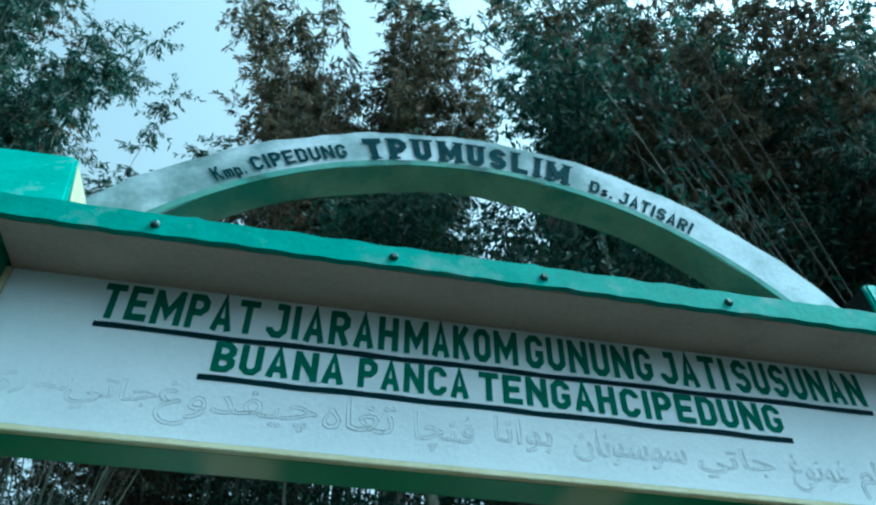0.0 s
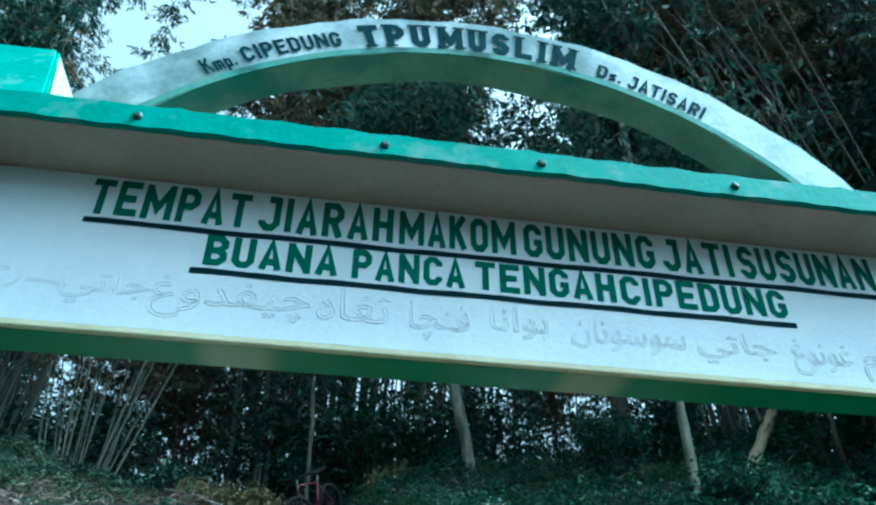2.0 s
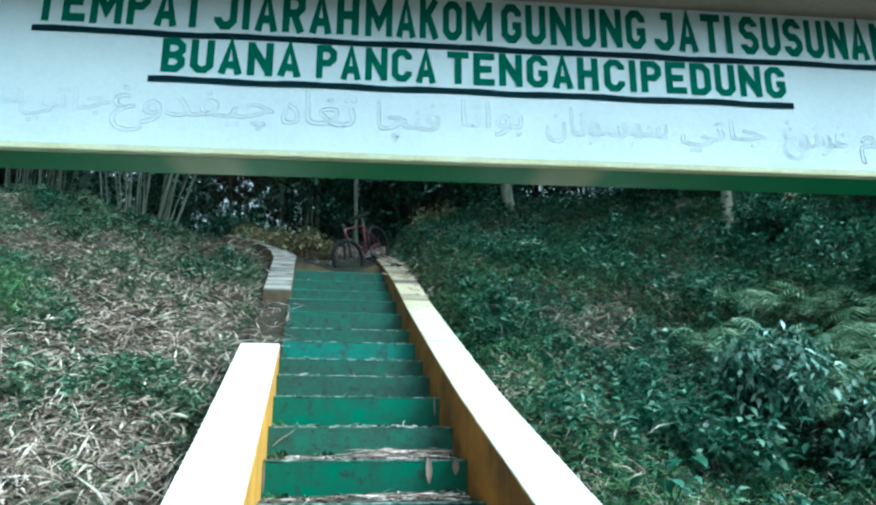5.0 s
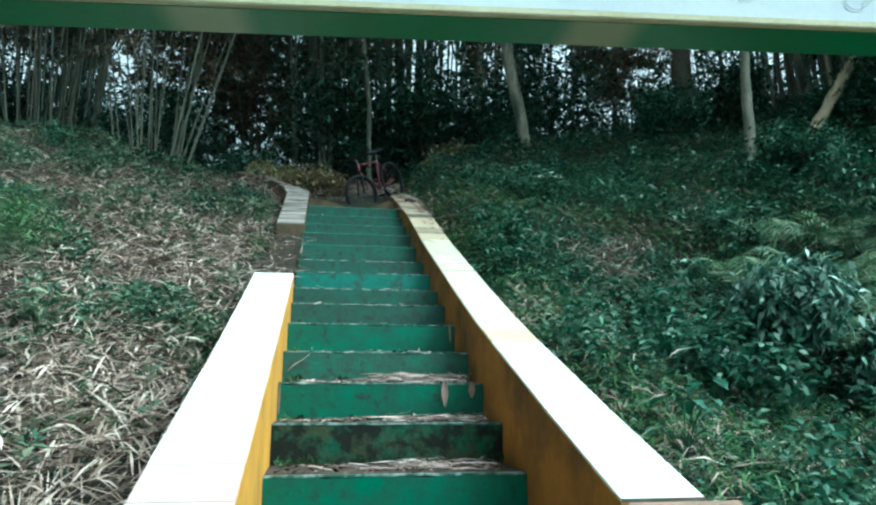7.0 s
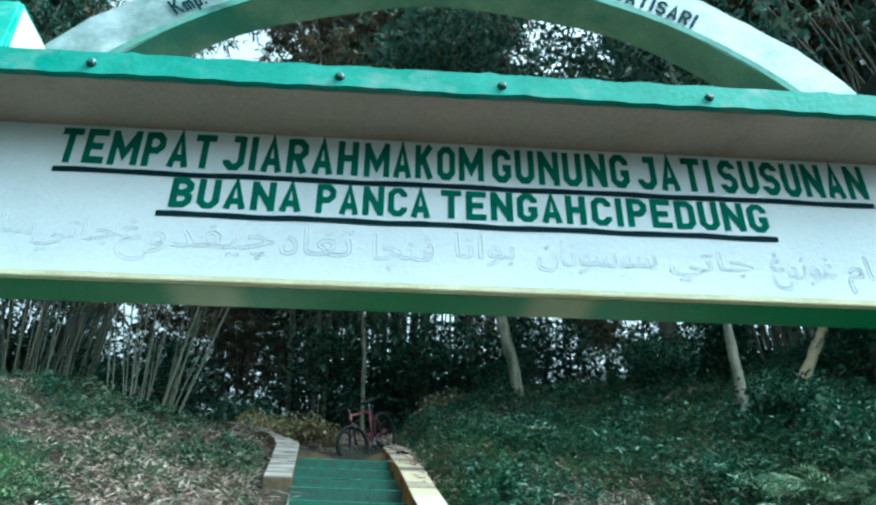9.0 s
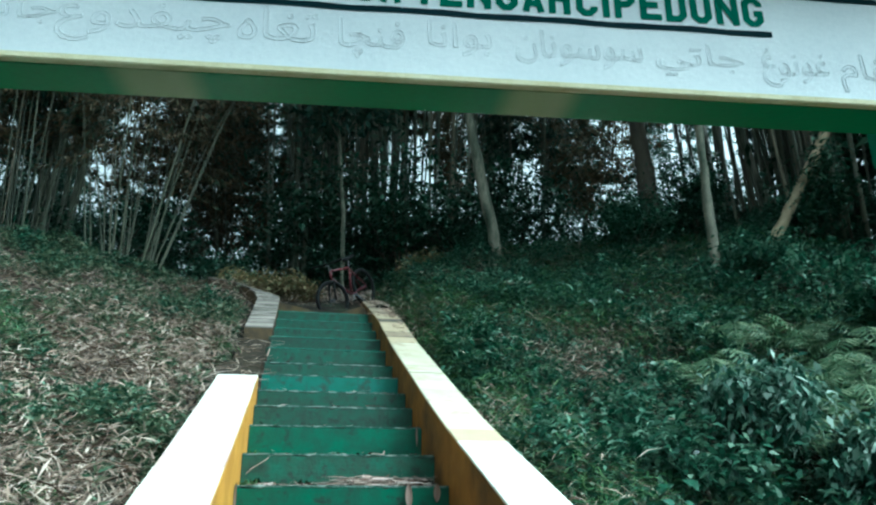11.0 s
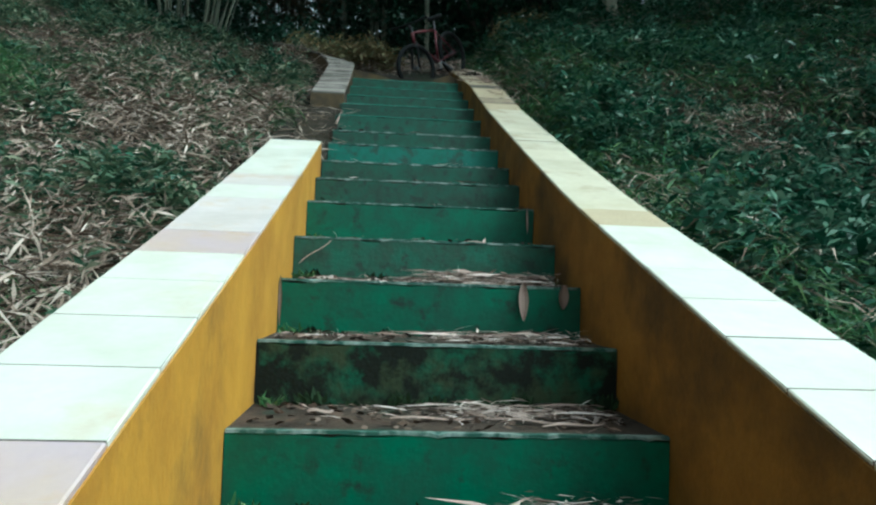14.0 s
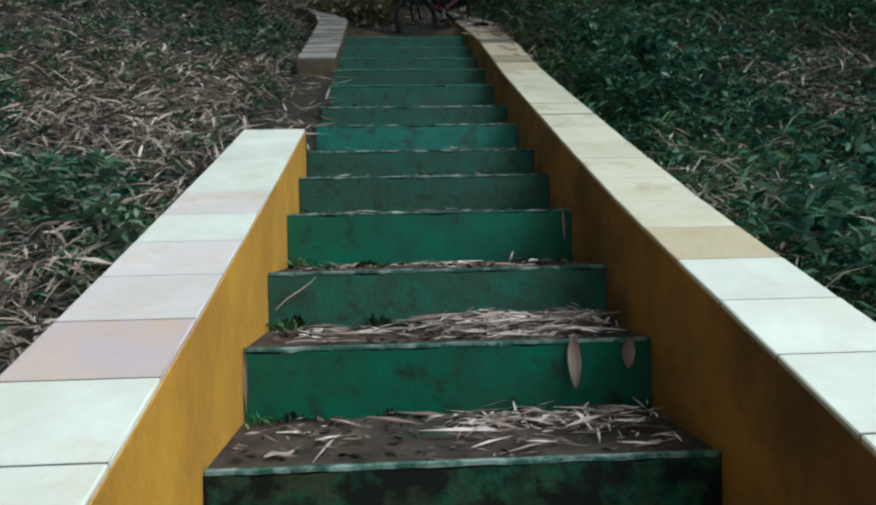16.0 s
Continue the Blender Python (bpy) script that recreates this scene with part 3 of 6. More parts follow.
# ---- lettering ----
def glyph(ch, th):
    """Centre lines of a block letter, one unit high, and its width."""
    w = {"M": 0.86, "I": th * 1.15, ".": th, "T": 0.62, "m": 0.62, "p": 0.45, "s": 0.42, "N": 0.68}.get(ch, 0.62)
    a, c = th / 2, 0.13
    x0, x1, y0, y1, m = a, w - a, a, 1 - a, 0.5
    bowl = [(x0, y1), (x1 - c, y1), (x1, y1 - c), (x1, 0.46 + c), (x1 - c, 0.46), (x0, 0.46)]
    cc = [(x1, 0.68), (x1, y1 - c), (x1 - c, y1), (x0 + c, y1), (x0, y1 - c), (x0, y0 + c), (x0 + c, y0), (x1 - c, y0), (x1, y0 + c)]
    ess = [(x1, 0.74), (x1, y1 - c), (x1 - c, y1), (x0 + c, y1), (x0, y1 - c), (x0, m + c), (x0 + c, m), (x1 - c, m), (x1, m - c), (x1, y0 + c), (x1 - c, y0), (x0 + c, y0), (x0, y0 + c), (x0, 0.26)]
    stem = [(x0, 0), (x0, 1)]
    g = {
        "T": [[(0, y1), (w, y1)], [(w / 2, 0), (w / 2, y1)]],
        "E": [[(w, y1), (x0, y1), (x0, y0), (w, y0)], [(x0, m), (w * 0.86, m)]],
        "M": [stem, [(x1, 0), (x1, 1)], [(x0, y1), (w / 2, 0.3), (x1, y1)]],
        "P": [stem, bowl],
        "A": [[(x0 * 0.9, 0), (w / 2, 1 - a * 0.6), (w - x0 * 0.9, 0)], [(w * 0.22, 0.28), (w * 0.78, 0.28)]],
        "J": [[(x1, 1), (x1, y0 + c), (x1 - c, y0), (x0 + c, y0), (x0, y0 + c), (x0, 0.3)], [(x1 - 0.28, y1), (x1, y1)]],
        "I": [[(w / 2, 0), (w / 2, 1)]],
        "R": [stem, bowl, [(w * 0.5, 0.46), (x1, 0)]],
        "H": [stem, [(x1, 0), (x1, 1)], [(x0, m), (x1, m)]],
        "K": [stem, [(x1, 1), (x0, 0.42)], [(w * 0.42, 0.6), (x1, 0)]],
        "O": [[(x0, m), (x0, y1 - c), (x0 + c, y1), (x1 - c, y1), (x1, y1 - c), (x1, y0 + c), (x1 - c, y0), (x0 + c, y0), (x0, y0 + c), (x0, m)]],
        "D": [[(x0, 0), (x0, 1)], [(x0, y1), (x1 - c, y1), (x1, y1 - c), (x1, y0 + c), (x1 - c, y0), (x0, y0)]],
        "U": [[(x0, 1), (x0, y0 + c), (x0 + c, y0), (x1 - c, y0), (x1, y0 + c), (x1, 1)]],
        "N": [stem, [(x1, 0), (x1, 1)], [(x0, y1), (x1, y0)]],
        "C": [cc + [(x1, 0.32)]],
        "G": [cc + [(x1, 0.44), (w * 0.55, 0.44)]],
        "S": [ess],
        "B": [stem, [(x0, y1), (x1 - c, y1), (x1, y1 - c), (x1, m + c), (x1 - c, m)], [(x0, m), (x1 - c, m), (x1, m - c), (x1, y0 + c), (x1 - c, y0), (x0, y0)]],
        "L": [[(x0, 1), (x0, y0), (w, y0)]],
        "m": [[(x0, 0), (x0, 0.56), (w / 2, 0.56), (w / 2, 0)], [(w / 2, 0.56), (x1, 0.56), (x1, 0)]],
        "p": [[(x0, -0.22), (x0, 0.56), (x1, 0.5), (x1, 0.1), (x0, 0.06)]],
        "s": [[(x, y * 0.62) for x, y in ess]],
        ".": [[(w / 2, 0), (w / 2, th)]],
    }[ch]
    return g, w


def ribbon(bm, line, half, to_place, lift):
    """A flat stroke along a line, with mitred corners."""
    n = len(line)
    pts = [Vector(p) for p in line]
    ring = []
    for i, p in enumerate(pts):
        d0 = (pts[i] - pts[i - 1]).normalized() if i else (pts[1] - pts[0]).normalized()
        d1 = (pts[i + 1] - pts[i]).normalized() if i < n - 1 else d0
        t_ = (d0 + d1).normalized()
        nrm = Vector((-t_.y, t_.x))
        k = half / max(0.5, nrm.dot(Vector((-d0.y, d0.x))))
        ring.append((bm.verts.new(to_place(p + nrm * k, lift)), bm.verts.new(to_place(p - nrm * k, lift))))
    for (a, b), (c, d) in zip(ring, ring[1:]):
        bm.faces.new((a, b, d, c))


def word_mesh(word, to_place, th, gap=0.13, serif=False):
    """A painted word in block letters; to_place takes (share of the width, share of the height)."""
    total = sum(glyph(ch, th)[1] for ch in word) + gap * (len(word) - 1)
    bm = bmesh.new()
    at = 0.0
    r_ = random.Random(word)
    for ch in word:
        g, w = glyph(ch, th)
        for k, line in enumerate(g):
            jig = r_.uniform(-0.012, 0.012)
            ribbon(bm, line, th / 2, lambda p, lift: to_place((at + p.x) / total, p.y + jig, lift), 0.0004 * k)
        if serif:
            for j, line in enumerate(g):
                for e in (line[0], line[-1]):
                    if e[1] in (0, 1) and ch not in "A":
                        y = 0.05 if e[1] == 0 else 0.95
                        ribbon(bm, [(e[0] - th * 0.85, y), (e[0] + th * 0.85, y)], 0.05, lambda p, lift: to_place((at + p.x) / total, p.y, lift), 0.0004 * (4 + j))
        at += w + gap
    bmesh.ops.recalc_face_normals(bm, faces=bm.faces)
    return bm


def board_word(word, x0, x1, z0, z1):
    part("lettering", word_mesh(word, lambda sx, sy, lift: (x0 + sx * (x1 - x0), -0.0035 - lift, z0 + sy * (z1 - z0)), 0.2), LETTER, gate, "green painted word")


for word, x0, x1 in (("TEMPAT", -0.868, -0.519), ("JIARAH", -0.498, -0.189), ("MAKOM", -0.175, 0.106), ("GUNUNG", 0.126, 0.457), ("JATI", 0.477, 0.662), ("SUSUNAN", 0.680, 1.048)):
    board_word(word, x0, x1, 2.640, 2.738)
for word, x0, x1 in (("BUANA", -0.599, -0.309), ("PANCA", -0.277, -0.02), ("TENGAH", 0.005, 0.341), ("CIPEDUNG", 0.354, 0.775)):
    board_word(word, x0, x1, 2.534, 2.612)
for x0, x1, z0 in ((-0.868, 1.053, 2.615), (-0.622, 0.788, 2.509)):
    bm = bmesh.new()
    xs = np.linspace(x0, x1, 40)
    rows = [[bm.verts.new((x, -0.0034, z0 + 0.0012 * math.sin(i * 0.8) + d)) for d in (0, 0.0145 + 0.001 * math.sin(i * 1.7))] for i, x in enumerate(xs)]
    for a, b in zip(rows, rows[1:]):
        bm.faces.new((a[0], b[0], b[1], a[1]))
    part("underline", bm, DARK_LINE, gate, "dark painted underline")


def arch_word(word, a0, a1, r, height, th=0.2, serif=False):
    def to_place(sx, sy, lift):
        a = radians(a0 + (a1 - a0) * sx)
        rr = r - height / 2 + sy * height
        return (ACX + math.sin(a) * rr, ARCH_Y - 0.0035 - lift, ACZ + math.cos(a) * rr)
    part("lettering", word_mesh(word, to_place, th, serif=serif, gap=0.22 if serif else 0.13), ARCH_LETTER, arch, "dark painted word")


arch_word("Kmp.", -36.4, -32.4, 1.384, 0.060, 0.17)
arch_word("CIPEDUNG", -31.4, -18.9, 1.389, 0.064, 0.2)
arch_word("TPU", -16.4, -7.3, 1.393, 0.102, 0.24, True)
arch_word("MUSLIM", -6.2, 12.2, 1.393, 0.102, 0.24, True)
arch_word("Ds.", 15.3, 18.7, 1.378, 0.058, 0.2)
arch_word("JATISARI", 19.6, 30.3, 1.378, 0.062, 0.2)


# faint pencilled script under the lettering: thin sketched strokes
def arc(cx, cy, rx, ry, a0, a1, n=9):
    return [(cx + rx * math.cos(radians(a0 + (a1 - a0) * i / n)), cy + ry * math.sin(radians(a0 + (a1 - a0) * i / n))) for i in range(n + 1)]


def script_word(text, x0, x1, z0, z1, line):
    """A pencilled word in outline, from joined letter forms in written order, fitted to a box on the board."""
    cu = bpy.data.curves.new("script", "FONT")
    cu.body = text[::-1]
    cu.resolution_u = 3
    cu.fill_mode = "NONE"
    cu.bevel_depth, cu.bevel_resolution = line, 0
    ob = bpy.data.objects.new("script", cu)
    scene.collection.objects.link(ob)
    me = bpy.data.meshes.new_from_object(ob.evaluated_get(bpy.context.evaluated_depsgraph_get()))
    bpy.data.objects.remove(ob)
    bpy.data.curves.remove(cu)
    co_ = np.empty(len(me.vertices) * 3)
    me.vertices.foreach_get("co", co_)
    co_ = co_.reshape(-1, 3)
    lo_, hi_ = co_.min(0), co_.max(0)
    out = np.empty_like(co_)
    f = (co_ - lo_) / (hi_ - lo_)
    out[:, 0] = x0 + f[:, 0] * (x1 - x0)
    out[:, 2] = z0 + f[:, 1] * (z1 - z0) + 0.002 * np.sin(out[:, 0] * 60)
    out[:, 1] = -0.0024 - 0.0012 * f[:, 2]
    me.vertices.foreach_set("co", out.ravel())
    me.materials.clear()
    return me


for word, x0, x1, z0, z1, mat_ in (
        ("\ufee3\ufed8\ufe8e\ufee1", 0.929, 1.091, 2.382, 2.478, PENCIL_DARK),
        ("\ufecf\ufeee\ufee7\ufeee\ufecd", 0.752, 0.905, 2.384, 2.478, PENCIL),
        ("\ufe9f\ufe8e\ufe97\ufef2", 0.518, 0.713, 2.395, 2.478, PENCIL),
        ("\ufeb3\ufeee\ufeb3\ufeee\ufee7\ufe8e\ufee5", 0.219, 0.491, 2.405, 2.492, PENCIL_FAINT),
        ("\ufe91\ufeee\ufe8d\ufee7\ufe8e", 0.035, 0.170, 2.415, 2.498, PENCIL_FAINT),
        ("\ufed3\ufee8\ufb7d\ufe8e", -0.145, -0.010, 2.395, 2.49, PENCIL_FAINT),
        ("\ufe97\ufed0\ufe8e\ufee9", -0.344, -0.186, 2.424, 2.503, PENCIL),
        ("\ufb7c\ufef4\ufed4\ufeaa\ufeed\ufecd", -0.689, -0.358, 2.398, 2.502, PENCIL),
        ("\ufe9f\ufe8e\ufe97\ufef2", -0.868, -0.690, 2.412, 2.496, PENCIL),
        ("\ufeb3\ufe8e\ufead\ufef1", -1.03, -0.860, 2.42, 2.508, PENCIL_FAINT)):
    part("pencil_script", script_word(word, x0, x1, z0, z1, 0.009), mat_, gate, "faint pencilled script in outline")

# small white painted scroll on the front columns
for cx in (-1.168, 1.30):
    bm = bmesh.new()
    for line in (arc(-0.04, 0.0, 0.017, 0.017, 300, 90) + [(-0.02, 0.014), (0.003, -0.008), (0.012, -0.024)], [(0.012, -0.024), (0.015, 0.022), (0.004, 0.042)], [(0.012, -0.024), (0.03, 0.0), (0.036, 0.022)]):
        def on_column(p, lift, cx=cx):
            a = p.x / 0.0838 - 0.1
            return (cx + math.sin(a) * (0.0855 + lift), -0.045 - math.cos(a) * (0.0855 + lift), 2.52 + p.y)
        dense = [Vector(line[i]).lerp(Vector(line[i + 1]), j / 4) for i in range(len(line) - 1) for j in range(4)] + [Vector(line[-1])]
        ribbon(bm, dense, 0.005, on_column, 0.0)
    part("scroll", bm, WHITE, gate, "white painted scroll ornament")

# ---- stairway ----
TREAD_V, RISE = 0.505, 0.2283
stairs = thing("stairway", "long green painted concrete stairway with litter on its steps", "stairs", STAIR)
step_z = {}
DIRTY = {-1: 1, 1: 1}
UP = [0, 0.51, 1.03, 1.53, 2.09, 2.56, 2.98, 3.5, 3.95, 4.6, 5.18, 5.68, 6.24, 6.85, 7.35]
for n in range(-5, 15):
    v0 = UP[n] if n >= 0 else n * TREAD_V
    step_z[n] = (v0, slope(v0))
for n in range(-5, 14):
    (v0, z1), (vn, _) = step_z[n], step_z[n + 1]
    rise = z1 - step_z[n - 1][1] if n > -5 else RISE
    r_ = random.Random(n + 50)
    step = part("step", prism([(v0, z1 - rise - 0.25), (v0, z1 - 0.012), (v0 + 0.012, z1), (vn + 0.06, z1 + 0.004), (vn + 0.06, z1 - rise - 0.25)], -0.70, 0.70, "x"), TREAD_GREEN if n >= 9 else TREAD, stairs)
    bm = bmesh.new()
    cols = 26
    rows = []
    for i in range(cols + 1):
        u = -0.672 + 1.334 * i / cols
        j = 0.005 * math.sin(i * 1.9 + n) + 0.005 * math.sin(i * 0.7 + 2 * n)
        rows.append([bm.verts.new(p) for p in ((u, v0 - 0.006, z1 - rise - 0.05), (u, v0 - 0.007, z1 - 0.010 + j), (u, v0 + 0.002, z1 - 0.004 + j), (u, v0 + 0.002, z1 - rise - 0.05))])
    for a, b in zip(rows, rows[1:]):
        for k in range(4):
            bm.faces.new((a[k], b[k], b[(k + 1) % 4], a[(k + 1) % 4]))
    bmesh.ops.recalc_face_normals(bm, faces=bm.faces)
    part("riser", bm, RISER_DIRTY if n in DIRTY else RISER_TEAL if n == 7 else (RISER_UP if n >= 8 or n in (3, 5, 6) else RISER), step, "mossy stained green riser" if n in DIRTY else "green painted riser")
    bm = bmesh.new()
    rows = []
    for i in range(61):
        u = -0.671 + 1.332 * i / 60
        j = 0.0012 * math.sin(i * 0.6 + n) + r_.uniform(-0.0012, 0.0012) - (0.005 if r_.random() < 0.05 else 0)
        rows.append([bm.verts.new(p) for p in ((u, v0 - 0.009, z1 - 0.006 + j), (u, v0 - 0.008, z1 + 0.004 + j), (u, v0 + 0.014 + j, z1 + 0.005), (u, v0 + 0.014, z1 - 0.004))])
    for a, b in zip(rows, rows[1:]):
        for k in range(4):
            bm.faces.new((a[k], b[k], b[(k + 1) % 4], a[(k + 1) % 4]))
    bmesh.ops.recalc_face_normals(bm, faces=bm.faces)
    part("nosing", bm, NOSING_GREEN if n >= 9 else NOSING, step, "chipped step edge")


def side_wall(name, label, u0, u1, line, base, tiles_from, tiles_to, tints, tile_len=0.235, body=None, gap=0.0034):
    """A low wall along the stairs: body with a top that follows line [(v, z)...], and coping tiles on it."""
    w = thing(name, label, "wall", STAIR, kind="structure")
    top_off = 0.009 if tiles_from < 90 else 0.026
    prof = [(v, z - top_off) for v, z in line] + [(line[-1][0], base(line[-1][0])), (line[0][0], base(line[0][0]))]
    part("wall_body", prism(prof, u0, u1, "x", 0.004), body or YELLOW, w)
    lv, lz = [p[0] for p in line], [p[1] for p in line]
    if tiles_from < 90:
        bed = [(v, z - 0.0005) for v, z in line] + [(v, z - 0.012) for v, z in line[::-1]]
        part("grout", prism(bed, min(u0, u1) + 0.006, max(u0, u1) - 0.006, "x"), GROUT, w, "dark grout under the coping tiles")
    v, i = tiles_from, 0
    r_ = random.Random(name)
    while v < tiles_to - 0.05:
        ln_ = min(tile_len * r_.uniform(0.985, 1.015), tiles_to - v)
        za, zb = np.interp([v + 0.002, v + ln_ - 0.002], lv, lz)
        lift = r_.uniform(0.0006, 0.0016)
        bm = bmesh.new()
        e = -0.004
        a, b = min(u0, u1) - e, max(u0, u1) + e
        cs = [(a, v + gap, za), (b, v + gap, za), (b, v + ln_ - gap, zb), (a, v + ln_ - gap, zb)]
        lo = [bm.verts.new((x, y, z - 0.024 + lift)) for x, y, z in cs]
        md = [bm.verts.new((x, y, z - 0.003 + lift)) for x, y, z in cs]
        hi = [bm.verts.new((x + (0.004 if x == a else -0.004), y + (0.002 if k < 2 else -0.002), z + lift)) for k, (x, y, z) in enumerate(cs)]
        bm.faces.new(lo[::-1])
        bm.faces.new(hi)
        for p, q in ((lo, md), (md, hi)):
            for k in range(4):
                bm.faces.new((p[k], p[(k + 1) % 4], q[(k + 1) % 4], q[k]))
        part("coping_tile", bm, tints.get(i, COPING), w)
        v += ln_
        i += 1
    return w


low = lambda v: slope(max(v, -2.6)) - 0.75
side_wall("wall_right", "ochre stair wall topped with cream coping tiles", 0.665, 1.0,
          [(-1.22, 1.265), (-0.37, 1.55), (0.93, 2.01), (1.29, 2.14), (2.2, 2.5), (4.2, 3.32), (5.6, 3.95), (7.1, 4.52), (8.35, 4.97)], low, -1.22, 8.35, {7: COPING_TAN, **{i: COPING_CREAM for i in range(8, 19)}, **{i: (COPING_TAN, COPING_TAN, COPING_DIRTY)[i % 3] for i in range(19, 26)}, **{i: (COPING_DIRTY, COPING_TAN)[i % 2] for i in range(26, 40)}}, 0.2875, YELLOW_SHADED_STAINED)
side_wall("wall_left", "ochre stair wall topped with cream coping tiles", -0.675, -1.03,
          [(-2.3, 0.92), (-1.39, 1.235), (-0.99, 1.365), (0.22, 1.76), (0.54, 1.865), (1.12, 2.065), (2.0, 2.37), (2.92, 2.70)], low, -2.11, 2.92, {8: COPING_PINK, 9: COPING_LILAC, 10: COPING_LILAC, 12: COPING_LILAC, 3: COPING_PINK}, 0.29)
side_wall("wall_left_low", "low weathered cement curb strewn with straw", -0.675, -1.03, [(2.925, 2.53), (4.0, 2.98), (5.195, 3.55)], low, 99, 0, {}, body=CURB)
side_wall("wall_left_upper", "short upper stair wall with pale coping tiles", -0.66, -1.0, [(5.2, 3.68), (6.3, 4.16), (7.35, 4.66)], low, 5.2, 7.35, {i: COPING_GREY for i in range(20)}, 0.265, OCHRE_OLD, 0.007)
# curved end of the upper wall, turning away to the left
curve = thing("wall_left_bend", "curved end of the stair wall turning off the landing", "wall", STAIR, kind="structure")
line = [(-0.83, 7.35, 4.66), (-0.88, 7.62, 4.79), (-1.02, 7.9, 4.93), (-1.22, 8.15, 5.06), (-1.48, 8.38, 5.18), (-1.8, 8.6, 5.27)]
for i, (p0, p1) in enumerate(zip(line, line[1:])):
    d = (Vector(p1) - Vector(p0)).to_2d().normalized()
    s_ = Vector((-d.y, d.x)) * 0.17
    for nm, mat_, lo_, hi_ in (("wall_body", OCHRE_OLD, -0.7, -0.022), ("coping_tile", COPING_GREY, -0.02, 0.0)):
        bm = bmesh.new()
        e = 1.06 if nm == "coping_tile" else 1.0
        cs = [(p0[0] + s_.x * e, p0[1] + s_.y * e, p0[2]), (p1[0] + s_.x * e, p1[1] + s_.y * e, p1[2]), (p1[0] - s_.x * e, p1[1] - s_.y * e, p1[2]), (p0[0] - s_.x * e, p0[1] - s_.y * e, p0[2])]
        lo = [bm.verts.new((x, y, z + lo_)) for x, y, z in cs]
        hi = [bm.verts.new((x, y, z + hi_)) for x, y, z in cs]
        bm.faces.new(lo), bm.faces.new(hi[::-1])
        for k in range(4):
            bm.faces.new((lo[k], lo[(k + 1) % 4], hi[(k + 1) % 4], hi[k]))
        bmesh.ops.recalc_face_normals(bm, faces=bm.faces)
        part(nm, bm, mat_, curve)
# back of the top landing
landing = thing("wall_landing", "low ochre wall closing the top of the stairs", "wall", STAIR, kind="structure")
part("wall_body", prism([(-0.66, 3.9), (-0.66, 4.58), (-0.25, 4.5), (-0.05, 4.42), (0.2, 4.42), (0.42, 4.51), (0.58, 4.57), (0.66, 4.54), (0.66, 3.9)], 7.28, 7.42, "y", 0.01), OCHRE_OLD, landing)
# bare cement foot of the right wall
foot = thing("wall_right_foot", "bare cement slope at the foot of the stair wall", "wall", STAIR, kind="structure")
part("wall_body", prism([(-2.7, 0.2), (-2.7, 0.60), (-1.95, 0.945), (-1.24, 1.262), (-1.24, 0.2)], 0.672, 1.12, "x", 0.012), MORTAR, foot)
part("plaster_face", prism([(-2.7, 0.2), (-2.7, 0.57), (-1.95, 0.915), (-1.222, 1.245), (-1.222, 0.2)], 0.664, 0.671, "x"), YELLOW_SHADED_STAINED, foot, "ochre painted inner face")


# ---- trees ----
def culm_line(r_, height, lean, az_, start):
    pts = []
    for i in range(15):
        s = i / 14
        out = lean * s + 0.2 * height * max(0, s - 0.45) ** 2 * (1 + lean * 0.3)
        pts.append(Vector((start[0] + math.cos(az_) * out, start[1] + math.sin(az_) * out, height * (s - 0.22 * max(0, s - 0.5) ** 2 * 1.3) - 0.3 * (1 - s))))
    return pts


